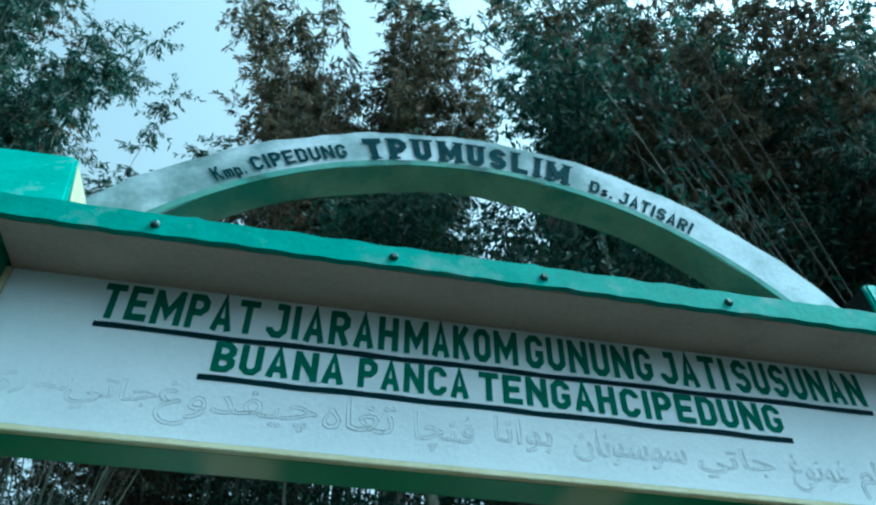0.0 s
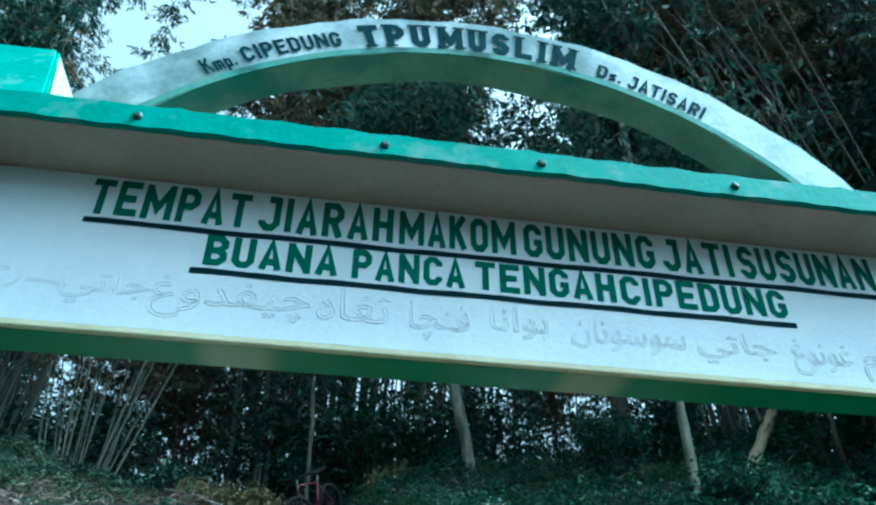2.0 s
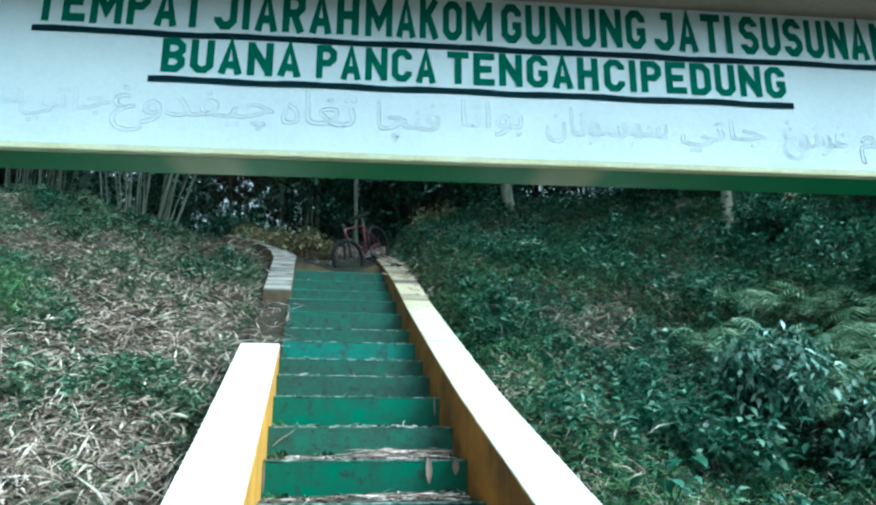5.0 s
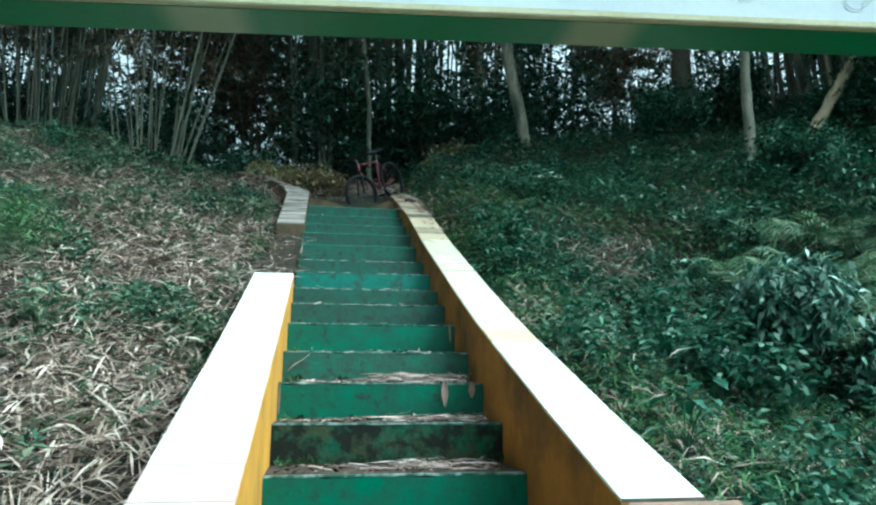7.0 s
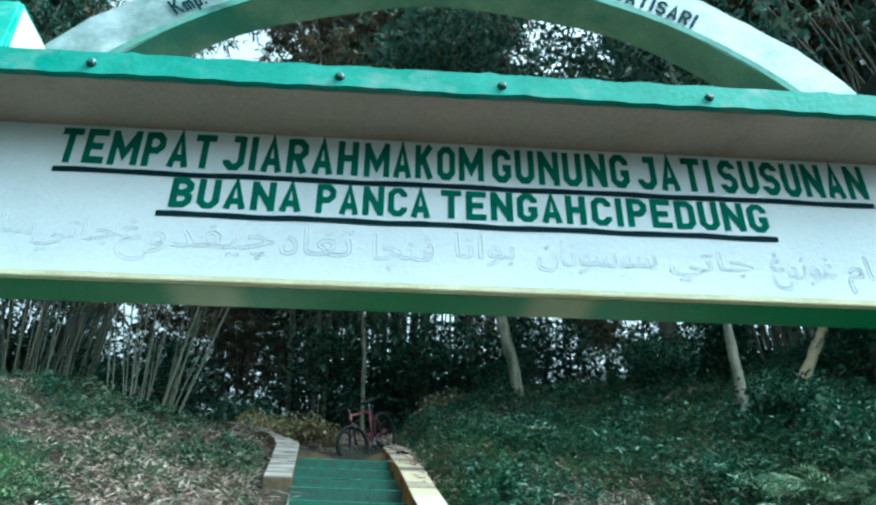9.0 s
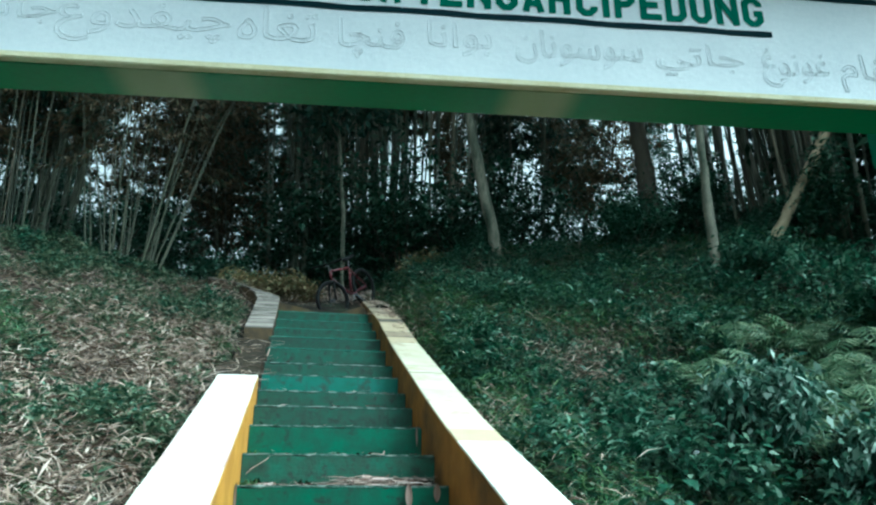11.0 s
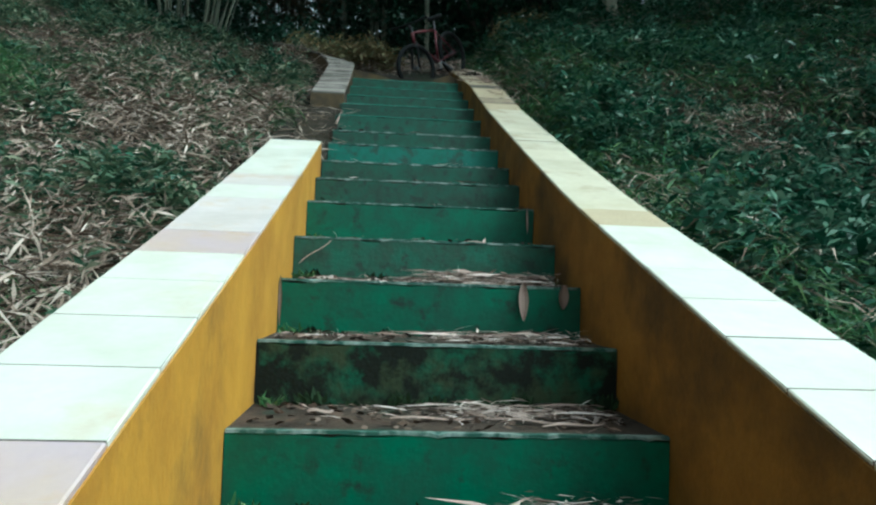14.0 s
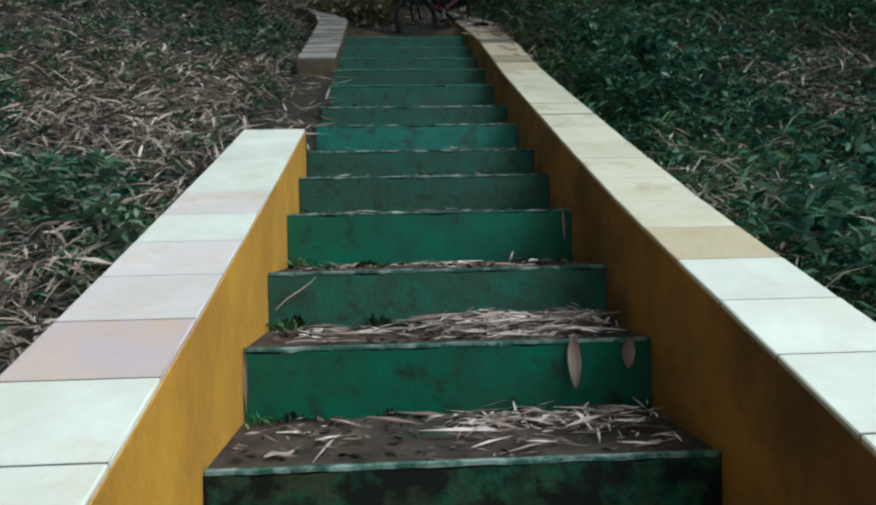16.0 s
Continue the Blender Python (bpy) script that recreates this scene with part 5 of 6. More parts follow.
def frond(bm, start, az_, length, rise, r_):
    """One fern frond: an arching midrib with pinnae on both sides, shorter towards the tip."""
    d = Vector((math.cos(az_), math.sin(az_), 0))
    side = Vector((-d.y, d.x, 0))
    n = 18
    pts = [Vector(start) + d * length * (k / n) + Vector((0, 0, rise * math.sin(min(1, k / n * 1.25) * 2.3) - 0.10 * length * (k / n) ** 3 * 3)) for k in range(n + 1)]
    for k in range(n):
        a, b = pts[k], pts[k + 1]
        w = 0.006 * (1 - k / n) + 0.001
        bm.faces.new([bm.verts.new(p) for p in (a - side * w, b - side * w, b + side * w, a + side * w)])
        if k < 3:
            continue
        pl = 0.25 * length * math.sin(math.pi * (0.12 + 0.85 * (k / n))) * r_.uniform(0.85, 1.1)
        along = (b - a).normalized()
        for s in (-1, 1):
            tip = a + side * s * pl + along * pl * 0.45 - Vector((0, 0, pl * 0.35))
            mid = a.lerp(tip, 0.45) + Vector((0, 0, pl * 0.06))
            wv = along * (length / n * 0.3)
            bm.faces.new([bm.verts.new(p) for p in (a, mid + wv, tip, mid - wv)])


def fern(seed, fronds, length, m, label):
    r_ = random.Random(seed)
    f = thing("fern", label, "fern", m, group="ferns on the bank")
    for i in range(fronds):
        bm = bmesh.new()
        frond(bm, (0, 0, 0.02), 2 * math.pi * i / fronds + r_.uniform(-0.3, 0.3), length * r_.uniform(0.75, 1.1), length * r_.uniform(0.35, 0.6), r_)
        part("frond", bm, FERN, f)
    return f


f0 = fern(61, 9, 0.72, place(3.9, 1.6, 0, -0.25), "pale green fern with arching fronds")
for u, v, turn, up in ((4.5, 2.1, 40, 0.3), (4.9, 1.5, 90, 0.3), (3.5, 2.5, 150, 0.15), (5.2, 2.7, 10, 0.4), (5.6, 1.9, 230, 0.4), (4.1, 2.9, 300, 0.2), (5.9, 3.1, 20, 0.45), (4.6, 1.75, 75, 0.42), (5.2, 1.9, 170, 0.42), (5.0, 2.3, 120, 0.45), (5.6, 2.5, 200, 0.5), (4.3, 1.7, 20, 0.3), (6.2, 2.6, 310, 0.5), (4.75, 2.6, 45, 0.4)):
    copy_thing(f0, place(u, v, turn, -up))


def broad_plant(seed, n, m, label):
    r_ = random.Random(seed)
    t_ = thing("broadleaf_plant", label, "plant", m, group="broad-leaved plants")
    for i in range(n):
        a = 2 * math.pi * i / n + r_.uniform(-0.4, 0.4)
        h, out = r_.uniform(0.12, 0.4), r_.uniform(0.05, 0.25)
        st = Vector((math.cos(a) * out, math.sin(a) * out, h))
        leaf = part("leaf", leaf_blade(st, a, r_.uniform(0.07, 0.13), r_), PALE_LEAF if r_.random() < 0.35 else BANK_LEAF, t_)
        part("stalk", tube([(0, 0, -0.02), st * 0.55 + Vector((0, 0, 0.03)), st], 0.004, 5), BANK_LEAF, t_)
    return t_


def leaf_blade(st, a, size, r_):
    bm = bmesh.new()
    d, s = Vector((math.cos(a), math.sin(a), -0.25)).normalized(), Vector((-math.sin(a), math.cos(a), 0))
    rows = []
    for k in range(8):
        f = k / 7
        w = size * 0.42 * math.sin(math.pi * (0.08 + 0.92 * f) ** 0.8) if k < 7 else 0.002
        c = st + d * size * f - Vector((0, 0, size * 0.3 * f * f))
        rows.append([bm.verts.new(c + s * w * q + Vector((0, 0, abs(q) * w * 0.25))) for q in (-1, 0, 1)])
    for p, q in zip(rows, rows[1:]):
        for k in range(2):
            bm.faces.new((p[k], p[k + 1], q[k + 1], q[k]))
    return bm


b0 = broad_plant(71, 9, place(2.3, -0.2, 0, 0.0), "broad-leaved weed on the bank")
for u, v, turn in ((2.7, -0.7, 40), (3.1, -0.2, 100), (2.0, -0.9, 160), (2.0, 0.6, 220), (3.6, 0.6, 280), (2.6, 0.9, 330), (1.6, 0.1, 60), (1.7, 2.1, 120), (3.0, 0.8, 10), (1.9, -1.6, 77)):
    copy_thing(b0, place(u, v, turn, -0.05))

# grass along the walls
plants("grass", 2600, (1.02, 1.7, -1.4, 8.4), 45, lambda u, v, g: g.random(len(u)) < 0.6, GRASS, 0.10, 0.13, 0.010, "short grass along the coping", "grass")
plants("grass", 1500, (-2.0, -1.05, -1.4, 5.0), 46, lambda u, v, g: patch(u, v, 2.1, 0.2) > 0.3, GRASS, 0.09, 0.12, 0.010, "tufts of grass beside the wall", "grass")


# ---- litter on the steps ----
def litter(n_step, u0, u1, count, seed, label, deep=0.05):
    g = np.random.default_rng(seed)
    v0, z1 = step_z[n_step]
    v1 = step_z[n_step + 1][0]
    count = int(count * 1.35)
    u = g.uniform(u0, u1, count)
    v = v1 - 0.02 - np.abs(g.normal(0, 0.45, count)) * (v1 - v0) * 0.75
    v = np.clip(v, v0 + 0.01, v1 - 0.01)
    a = g.uniform(0, 2 * np.pi, count)
    ways = unit(np.stack([np.cos(a), np.sin(a) * 0.7, g.normal(0.03, 0.13, count)], 1))
    sides = unit(np.cross(ways, np.array([0, 0, 1.0]) + g.normal(0, 0.45, (count, 3))))
    p = np.stack([u, v, z1 + 0.008 + g.random(count) ** 2 * deep], 1)
    big = g.random(count) < 0.16
    ways[big, 2] *= 0.25
    ways = unit(ways)
    ln_ = np.where(big, g.uniform(0.13, 0.28, count), g.uniform(0.03, 0.12, count))
    wd = np.where(big, g.uniform(0.008, 0.02, count), g.uniform(0.003, 0.009, count))
    ok = (np.abs(p[:, 0] + ways[:, 0] * ln_) < 0.64) & (p[:, 1] + ways[:, 1] * ln_ < v1 - 0.01) & (p[:, 1] + ways[:, 1] * ln_ > v0 - 0.015)
    stuff("litter", blades("litter", p[ok], ways[ok], sides[ok], ln_[ok], wd[ok], 0.04), LITTER, label, "litter")


litter(-1, 0.12, 0.62, 420, 81, "heap of dry bamboo sheaths on a step", 0.06)
litter(-1, -0.6, 0.2, 70, 88, "few dry strips on a step", 0.015)
litter(0, 0.0, 0.62, 330, 82, "dry bamboo strips on a step", 0.03)
litter(0, -0.5, 0.3, 40, 83, "few dry strips on a step", 0.015)
litter(1, 0.0, 0.62, 285, 84, "dry bamboo strips on a step", 0.03)
litter(1, -0.62, 0.1, 50, 85, "few dry strips on a step", 0.015)
litter(2, 0.0, 0.62, 1050, 86, "heap of dry bamboo sheaths on a step", 0.06)
litter(2, -0.62, 0.0, 110, 87, "dry bamboo strips on a step", 0.02)
for k, n in enumerate((3, 4, 5, 6, 7, 8, 9, 10, 11, 12)):
    litter(n, -0.6, 0.6, 60, 90 + k, "scattered dry leaves on a step", 0.02)
litter(6, 0.1, 0.62, 150, 110, "dry bamboo strips on a step", 0.03)
litter(-2, -0.6, 0.6, 120, 111, "dry bamboo strips on a step", 0.02)

# crumbs of dead leaf on the treads, dark moss along the foot of the risers
def crumbs(n, count, seed):
    g = np.random.default_rng(seed)
    (v0, z1), (v1, _) = step_z[n], step_z[n + 1]
    u, v = g.uniform(-0.65, 0.65, count), v1 - 0.015 - (v1 - v0 - 0.03) * g.random(count) ** 1.7
    a = g.uniform(0, 2 * np.pi, count)
    ways = unit(np.stack([np.cos(a), np.sin(a), g.normal(0.05, 0.15, count)], 1))
    sides = unit(np.cross(ways, np.array([0, 0, 1.0]) + g.normal(0, 0.5, (count, 3))))
    ln_ = g.uniform(0.012, 0.055, count)
    ok = (np.abs(u + ways[:, 0] * ln_) < 0.655) & (v + ways[:, 1] * ln_ < v1 - 0.008)
    stuff("leaf_crumbs", blades("leaf_crumbs", np.stack([u, v, np.full(count, z1 + 0.009)], 1)[ok], ways[ok], sides[ok], ln_[ok], (ln_ * g.uniform(0.2, 0.6, count))[ok], 0.02), CRUMB, "dark crumbs of dead leaf on a step", "litter")


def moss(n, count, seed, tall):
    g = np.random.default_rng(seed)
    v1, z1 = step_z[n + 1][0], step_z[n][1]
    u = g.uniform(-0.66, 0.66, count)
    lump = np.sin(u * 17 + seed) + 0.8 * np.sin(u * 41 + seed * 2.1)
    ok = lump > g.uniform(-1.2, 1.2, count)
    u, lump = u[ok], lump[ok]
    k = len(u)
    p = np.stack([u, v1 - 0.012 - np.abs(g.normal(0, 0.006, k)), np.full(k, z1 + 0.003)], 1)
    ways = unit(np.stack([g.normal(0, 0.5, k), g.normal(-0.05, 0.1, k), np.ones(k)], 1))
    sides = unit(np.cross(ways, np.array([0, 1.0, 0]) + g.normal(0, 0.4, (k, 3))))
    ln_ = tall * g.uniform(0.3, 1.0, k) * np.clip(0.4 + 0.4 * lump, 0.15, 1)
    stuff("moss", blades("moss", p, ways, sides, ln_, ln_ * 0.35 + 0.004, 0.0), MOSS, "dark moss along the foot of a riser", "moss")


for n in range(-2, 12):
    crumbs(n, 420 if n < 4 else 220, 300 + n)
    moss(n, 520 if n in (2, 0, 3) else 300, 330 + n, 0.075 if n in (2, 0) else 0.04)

# weeds rooted in the corners of the steps
g = np.random.default_rng(120)
for n, u, size in ((-1, -0.60, 0.07), (0, -0.62, 0.06), (1, -0.61, 0.06), (2, -0.60, 0.08), (3, -0.60, 0.09), (4, -0.5, 0.05), (2, 0.6, 0.06), (3, 0.61, 0.06), (6, 0.6, 0.08), (7, 0.55, 0.07), (8, 0.5, 0.07), (5, -0.61, 0.06), (9, -0.6, 0.07), (11, 0.58, 0.07)):
    v1, z1 = step_z[n + 1][0], step_z[n][1]
    k = 26
    p = np.stack([g.normal(u, 0.025, k), g.normal(v1 - 0.05, 0.02, k), np.full(k, z1 + 0.002)], 1)
    p[:, 0] = np.clip(p[:, 0], -0.64, 0.64)
    ways = unit(np.stack([g.normal(0, 0.6, k), g.normal(-0.3, 0.4, k), np.full(k, 1.0)], 1))
    sides = unit(np.cross(ways, g.normal(0, 1, (k, 3))))
    stuff("weed_tuft", blades("weed_tuft", p, ways, sides, size * g.uniform(0.5, 1.3, k), size * 0.16 * g.uniform(0.6, 1.4, k), 0.2), GRASS, "small green weeds rooted in a step corner", "weed")

# large single sheaths
def sheath(m, length, width, label):
    bm = bmesh.new()
    rows = []
    for k in range(9):
        f = k / 8
        w = width * math.sin(math.pi * (0.1 + 0.85 * f)) * 0.5
        rows.append([bm.verts.new((length * (f - 0.5), w * q, 0.22 * width * (1 - q * q) + 0.005 * math.sin(f * 6))) for q in (-1, -0.3, 0.4, 1)])
    for p, q in zip(rows, rows[1:]):
        for k in range(3):
            bm.faces.new((p[k], p[k + 1], q[k + 1], q[k]))
    ob = part("bamboo_sheath", bm, LITTER)
    ob.matrix_basis = STAIR @ m
    return tagged(ob, label, "leaf", group="fallen sheaths")


for n, u, back, turn, ln_, wd in ((-1, -0.12, 0.34, 4, 0.3, 0.05), (-1, -0.36, 0.3, -6, 0.3, 0.012), (-1, 0.3, 0.3, -14, 0.28, 0.05), (0, -0.42, 0.3, 20, 0.09, 0.04), (0, -0.05, 0.2, 6, 0.28, 0.02), (0, 0.28, 0.18, -12, 0.3, 0.018), (0, 0.4, 0.12, 20, 0.24, 0.02), (1, -0.5, 0.1, 40, 0.09, 0.03), (2, -0.45, 0.08, 15, 0.2, 0.012),
                               (3, 0.3, 0.12, 5, 0.2, 0.02), (10, -0.4, 0.25, 20, 0.3, 0.06), (12, 0.05, 0.2, 80, 0.12, 0.03)):
    v0, z1 = step_z[n]
    sheath(pose(u, v0 + back, z1 + 0.012, 0, 0, turn), ln_, wd, "fallen dry bamboo sheath lying on a step")
v0, z1 = step_z[2]
for u, ln_, tilt in ((0.40, 0.17, 4), (0.58, 0.11, -14)):
    sheath(pose(u, v0 - 0.03, z1 - ln_ * 0.38, 0, 90 + tilt, 90), ln_, 0.045, "dry sheath hanging over a step edge")
v0, z1 = step_z[3]
sheath(pose(-0.56, v0 - 0.05, z1 - 0.075, 0, -38, 20), 0.2, 0.015, "dry strip leaning against a riser")

# strips standing against the walls
for n, u, ln_, tilt in ((2, -0.662, 0.22, 82), (4, 0.62, 0.16, 96)):
    v0, z1 = step_z[n]
    sheath(pose(u, v0 - 0.03, z1 - ln_ * 0.42, 0, tilt, 90), ln_, 0.014, "dry strip standing against a riser")

# fallen branch on the bank
lg = part("fallen_branch", tube([(0, 0, 0), (0.2, 0.03, 0.02), (0.42, 0.02, 0.05)], [0.03, 0.028, 0.022], 8), BARK, smooth=True)
lg.matrix_basis = place(2.4, 5.5, 10, -0.28)
tagged(lg, "short pale fallen branch on the weeds", "branch")


# ---- bicycle ----
bike = thing("bicycle", "red mountain bicycle with black tyres standing at the stair head", "bicycle")
rear, front = Vector((0.81, 8.3, 4.9)), Vector((0.27, 7.62, 4.44))
x_ = (front - rear).normalized()
y_ = Vector((0, 0, 1)).cross(x_).normalized()
z_ = x_.cross(y_)
bm4 = Matrix((x_, y_, z_)).transposed().to_4x4()
bike.matrix_basis = STAIR @ Matrix.Translation(rear) @ bm4 @ pose(0, 0, 0, 6)
WB, WR = (front - rear).length, 0.312


def wheel(at, turn):
    w = part("wheel", torus(WR - 0.042, 0.009, 48, 6), RUBBER, bike, "black rim with thin spokes")
    w.matrix_basis = Matrix.Translation(at) @ pose(0, 0, 0, 0, 0, turn)
    part("tyre", torus(WR - 0.018, 0.03, 48, 8), RUBBER, w, "black tyre", smooth=True)
    part("hub", tube([(0, -0.05, 0), (0, 0.05, 0)], 0.022, 12), STEEL, w)
    for k in range(18):
        a = 2 * math.pi * k / 18
        part("spoke", tube([(0.02 * math.cos(a + 0.5), 0.015 * (-1) ** k, 0.02 * math.sin(a + 0.5)), ((WR - 0.04) * math.cos(a), 0, (WR - 0.04) * math.sin(a))], 0.0011, 4), STEEL, w)


wheel((0, 0, WR), 0)
wheel((WB, 0, WR), -16)
BB, ST, HD, HL = (0.42, 0, 0.28), (0.25, 0, 0.70), (0.80, 0, 0.76), (0.84, 0, 0.64)
for nm, a, b, r in (("down_tube", HL, BB, 0.022), ("top_tube", HD, ST, 0.018), ("seat_tube", ST, BB, 0.017), ("head_tube", HD, HL, 0.022)):
    part(nm, tube([a, b], r, 12), RED, bike, smooth=True)
for s in (-1, 1):
    part("seat_stay", tube([(0.26, s * 0.02, 0.66), (0.0, s * 0.06, WR)], 0.009, 8), RED, bike, smooth=True)
    part("chain_stay", tube([(0.42, s * 0.03, 0.28), (0.0, s * 0.06, WR)], 0.010, 8), RED, bike, smooth=True)
    part("fork_leg", tube([(0.845, s * 0.045, 0.62), (WB, s * 0.06, WR)], 0.016, 10), RUBBER, bike, smooth=True)
    part("crank", tube([(0.42, s * 0.06, 0.28), (0.42 + s * 0.12, s * 0.08, 0.28 - s * 0.11)], 0.009, 8), STEEL, bike)
    part("pedal", box(0.37 + s * 0.12, 0.47 + s * 0.12, s * 0.08 - 0.04, s * 0.08 + 0.05, 0.275 - s * 0.11, 0.295 - s * 0.11, 0.004), RUBBER, bike)
part("seat_post", tube([ST, (0.20, 0, 0.84)], 0.013, 10), STEEL, bike)
bm = bmesh.new()
rows = []
for k in range(9):
    f = k / 8
    w = 0.075 * (1 - f) ** 0.7 + 0.018
    rows.append([bm.verts.new((0.08 + 0.26 * f, w * math.cos(a), 0.855 + 0.03 * math.sin(a) + 0.01 * (1 - f))) for a in (2 * math.pi * q / 10 for q in range(10))])
for p, q in zip(rows, rows[1:]):
    for k in range(10):
        bm.faces.new((p[k], p[(k + 1) % 10], q[(k + 1) % 10], q[k]))
bm.faces.new(rows[0]), bm.faces.new(rows[-1][::-1])
bmesh.ops.recalc_face_normals(bm, faces=bm.faces)
part("saddle", bm, RUBBER, bike, "black saddle", smooth=True)
part("stem", tube([HD, (0.80, 0, 0.84), (0.86, 0, 0.88)], 0.014, 10), STEEL, bike)
bar = part("handlebar", tube([(0.80, -0.30, 0.89), (0.86, -0.12, 0.88), (0.86, 0.12, 0.88), (0.80, 0.30, 0.89)], 0.012, 10), RUBBER, bike, "black handlebar", smooth=True)
for s in (-1, 1):
    part("grip", tube([(0.80, s * 0.30, 0.89), (0.826, s * 0.20, 0.885)], 0.018, 10), RUBBER, bar)
part("chainring", torus(0.08, 0.006, 28, 5), STEEL, bike).matrix_basis = Matrix.Translation((0.42, -0.05, 0.28))
part("kickstand", tube([(0.36, 0.03, 0.26), (0.30, 0.20, 0.03)], 0.008, 8), STEEL, bike)

# straw lying on the low curb
g = np.random.default_rng(130)
k = 150
u, v = g.uniform(-1.02, -0.68, k), g.uniform(2.95, 5.15, k)
z = np.interp(v, [2.925, 4.0, 5.195], [2.53, 2.98, 3.55]) - 0.012 + g.uniform(0, 0.02, k)
a = g.uniform(0, 2 * np.pi, k)
ways = unit(np.stack([np.cos(a), np.sin(a), 0.45 * np.sin(a) + g.normal(0, 0.06, k)], 1))
sides = unit(np.cross(ways, np.array([0, -0.4, 1.0]) + g.normal(0, 0.2, (k, 3))))
stuff("straw", blades("straw", np.stack([u, v, z], 1), ways, sides, g.uniform(0.06, 0.3, k), g.uniform(0.008, 0.02, k)), STRAW, "dry straw strewn on the low curb", "straw")

# dry leaves on the bare cement foot of the other wall
g = np.random.default_rng(132)
k = 45
u, v = g.uniform(0.72, 1.1, k), g.uniform(-2.6, -1.28, k)
z = np.interp(v, [-2.7, -1.95, -1.24], [0.60, 0.945, 1.262]) + 0.008
a = g.uniform(0, 2 * np.pi, k)
ways = unit(np.stack([np.cos(a), np.sin(a), 0.45 * np.sin(a) + 0.03], 1))
sides = unit(np.cross(ways, np.array([0, -0.42, 1.0]) + g.normal(0, 0.2, (k, 3))))
stuff("litter", blades("litter", np.stack([u, v, z], 1), ways, sides, g.uniform(0.02, 0.08, k), g.uniform(0.005, 0.014, k), 0.0), LITTER, "dry leaves on the cement foot of the wall", "litter")

# dirt and straw on the head of the coping, chips on the upper steps
g = np.random.default_rng(131)
k = 520
u, v = 1.0 - np.abs(g.normal(0, 0.13, k)), 8.2 - np.abs(g.normal(0, 1.4, k))
u = np.clip(u, 0.69, 1.05)
z = np.interp(v, [2.2, 4.2, 5.6, 7.1, 8.35], [2.5, 3.32, 3.95, 4.52, 4.97]) + 0.006 + g.uniform(0, 0.025, k)
a = g.uniform(0, 2 * np.pi, k)
ways = unit(np.stack([np.cos(a), np.sin(a), 0.42 * np.sin(a) + g.normal(0.05, 0.12, k)], 1))
sides = unit(np.cross(ways, np.array([0, -0.4, 1.0]) + g.normal(0, 0.3, (k, 3))))
stuff("straw", blades("straw", np.stack([u, v, z], 1), ways, sides, g.uniform(0.04, 0.2, k), g.uniform(0.008, 0.03, k)), STRAW, "dry straw and dirt along the coping", "straw")
for u, tilt in ((-0.041, 6), (0.03, -8), (0.097, 10), (0.243, -5)):
    sheath(pose(u, step_z[12][0] - 0.03, slope(5.68) + 0.07, 0, 80 + tilt, 70), 0.1 if u != 0.03 else 0.06, 0.03, "pale dry sheath upright on an upper step")
sheath(pose(-0.56, 5.55, step_z[10][1] + 0.03, 0, -25, 10), 0.11, 0.06, "pale dry sheath lying on an upper step")
sheath(pose(-0.655, 4.3, slope(4.3) + 0.02, 0, -30, 88), 0.32, 0.02, "long dry strip hanging over the low curb")


def soil_heap(u, v, z, lu, lv, h, label):
    bm = bmesh.new()
    r_ = random.Random(int(u * 1000))
    top = bm.verts.new((0.1 * lu, 0, h))
    rim = [bm.verts.new((lu * math.cos(a) * r_.uniform(0.75, 1.1), lv * math.sin(a) * r_.uniform(0.75, 1.1), -0.004)) for a in (2 * math.pi * q / 14 for q in range(14))]
    mid = [bm.verts.new((p.co.x * 0.5, p.co.y * 0.5, h * r_.uniform(0.45, 0.8))) for p in rim]
    for q in range(14):
        w = (q + 1) % 14
        bm.faces.new((rim[q], rim[w], mid[w], mid[q]))
        bm.faces.new((mid[q], mid[w], top))
    ob = part("soil_heap", bm, SOIL, smooth=True)
    ob.matrix_basis = STAIR @ pose(u, v, z)
    return tagged(ob, label, "soil")


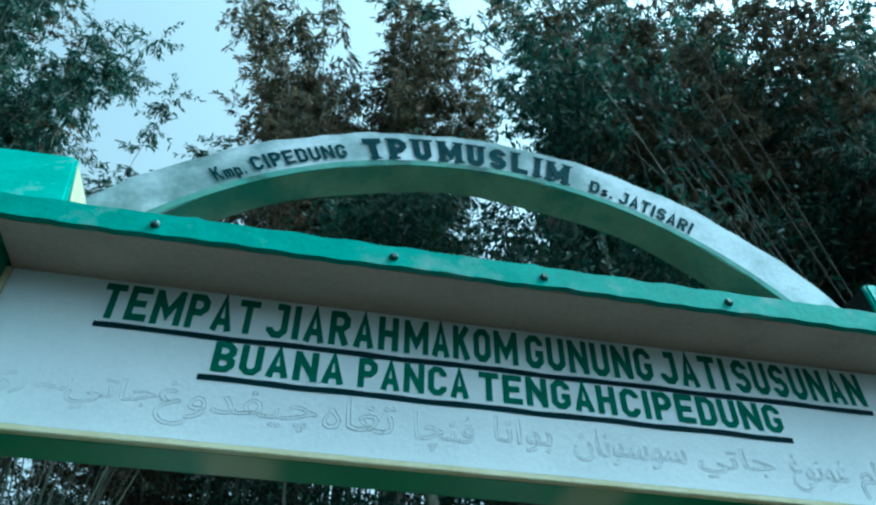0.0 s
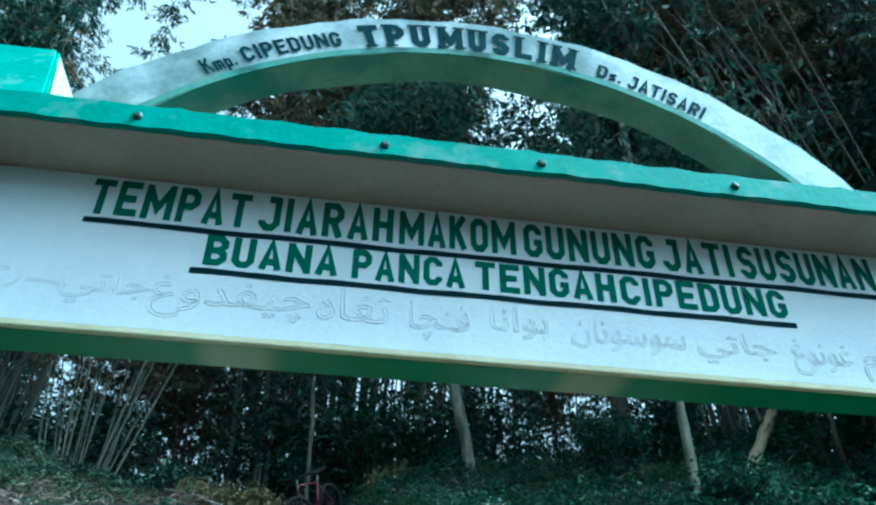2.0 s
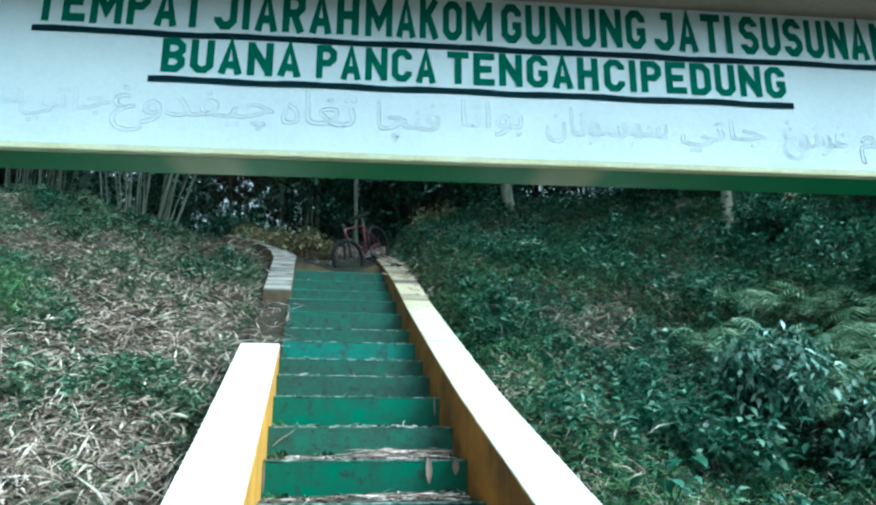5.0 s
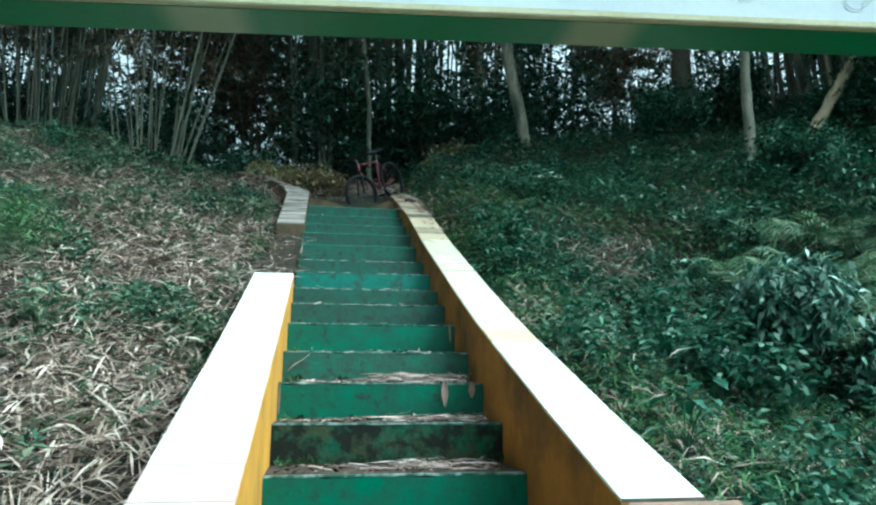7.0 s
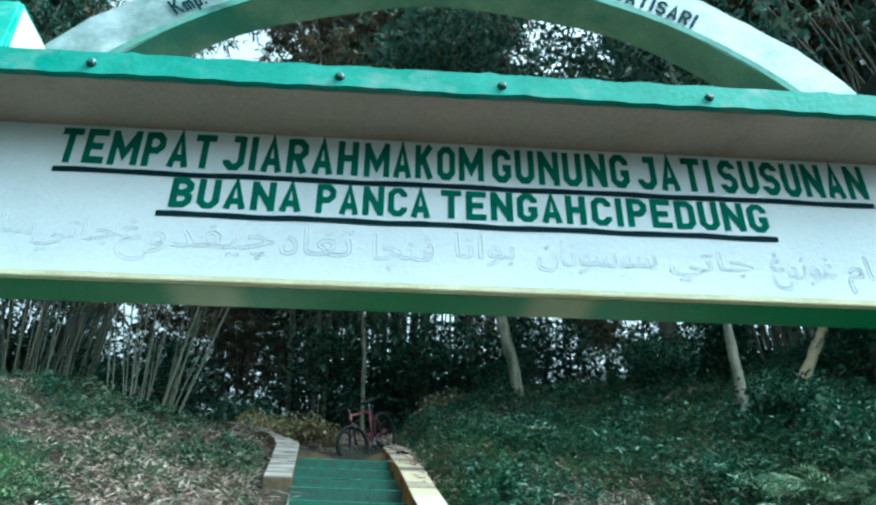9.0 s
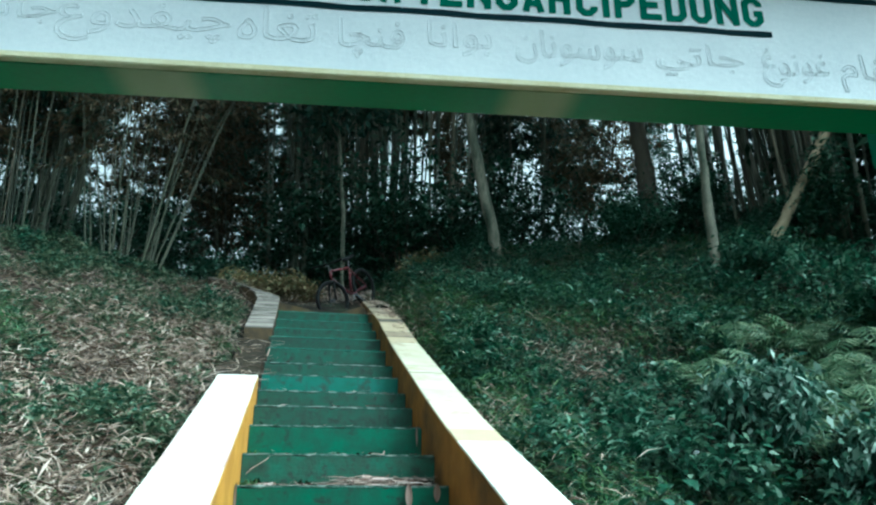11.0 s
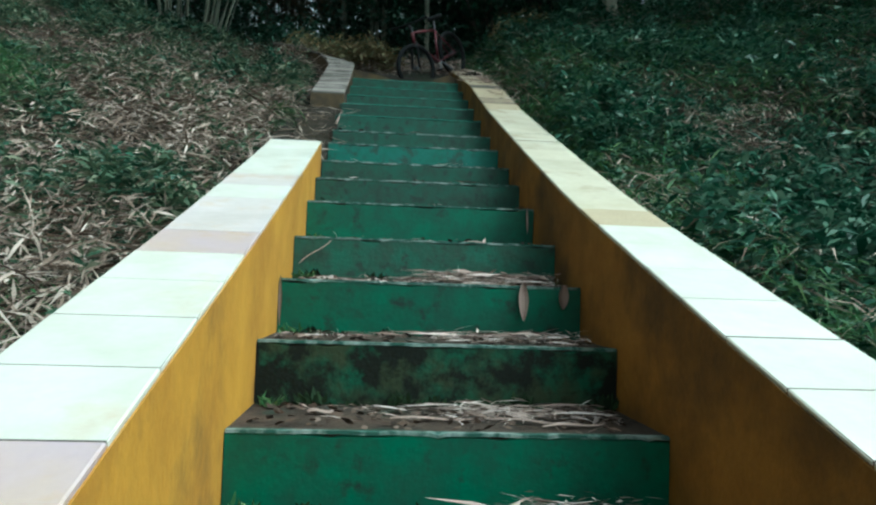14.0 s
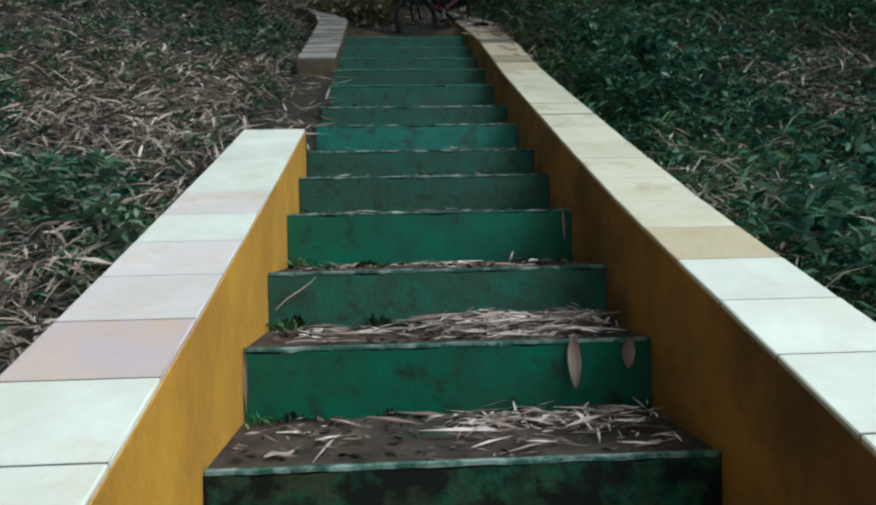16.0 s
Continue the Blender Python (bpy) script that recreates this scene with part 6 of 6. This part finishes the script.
soil_heap(-0.44, 5.57, step_z[10][1], 0.16, 0.08, 0.07, "small dark heap of soil on an upper step")
soil_heap(0.5, 4.5, step_z[8][1], 0.1, 0.06, 0.05, "small dark heap of soil in a step corner")
soil_heap(0.86, 7.0, 4.49, 0.12, 0.14, 0.05, "dark lump of earth on the coping")


def straw_patch(cu, cv, ru, rv, n, seed, mat, label):
    g = np.random.default_rng(seed)
    u, v = g.normal(cu, ru, n), g.normal(cv, rv, n)
    ok = (np.abs(u) > 1.08) | (v > 7.6)
    u, v = u[ok], v[ok]
    a = g.uniform(0, 2 * np.pi, len(u))
    ways = unit(np.stack([np.cos(a), np.sin(a), 0.45 * np.sin(a) + g.normal(0.1, 0.3, len(u))], 1))
    sides = unit(np.cross(ways, np.array([0, 0, 1.0]) + g.normal(0, 0.4, (len(u), 3))))
    p = np.stack([u, v, ground(u, v) + g.uniform(0.03, 0.22, len(u))], 1)
    stuff("straw", blades("straw", p, ways, sides, g.uniform(0.08, 0.3, len(u)), g.uniform(0.008, 0.026, len(u)) * (0.45 if cu > 1 else 0.8), 0.1), mat, label, "straw")


straw_patch(1.45, 1.6, 0.25, 0.6, 400, 140, STRAW, "pale straw between the weeds beside the coping")
straw_patch(2.6, 2.7, 0.3, 0.4, 900, 141, STRAW, "brown withered stalks on the bank")
straw_patch(2.5, 1.0, 0.3, 0.4, 250, 142, STRAW, "brown withered stalks on the bank")
for i, (u, v, n) in enumerate(((2.0, 1.7, 260), (2.35, 2.9, 300), (3.4, 0.7, 260), (1.75, 3.6, 260), (2.9, 4.2, 320), (1.6, 0.3, 160))):
    straw_patch(u, v, 0.28, 0.35, n, 150 + i, STRAW, "tangled dry vines among the weeds")
straw_patch(1.3, 6.4, 0.15, 0.8, 500, 143, STRAW, "pale straw between the weeds beside the coping")
straw_patch(4.1, 7.2, 0.6, 0.4, 700, 144, STRAW, "brown withered stalks below the trees")
straw_patch(0.5, 9.0, 0.6, 0.4, 1100, 145, STRAW, "pale litter on the ground behind the stair head")
straw_patch(-2.0, 1.4, 0.6, 1.2, 3500, 146, STRAW, "thick bleached straw beside the stair wall")
straw_patch(-2.2, 4.6, 0.7, 1.2, 3000, 147, STRAW, "thick bleached straw on the bank")
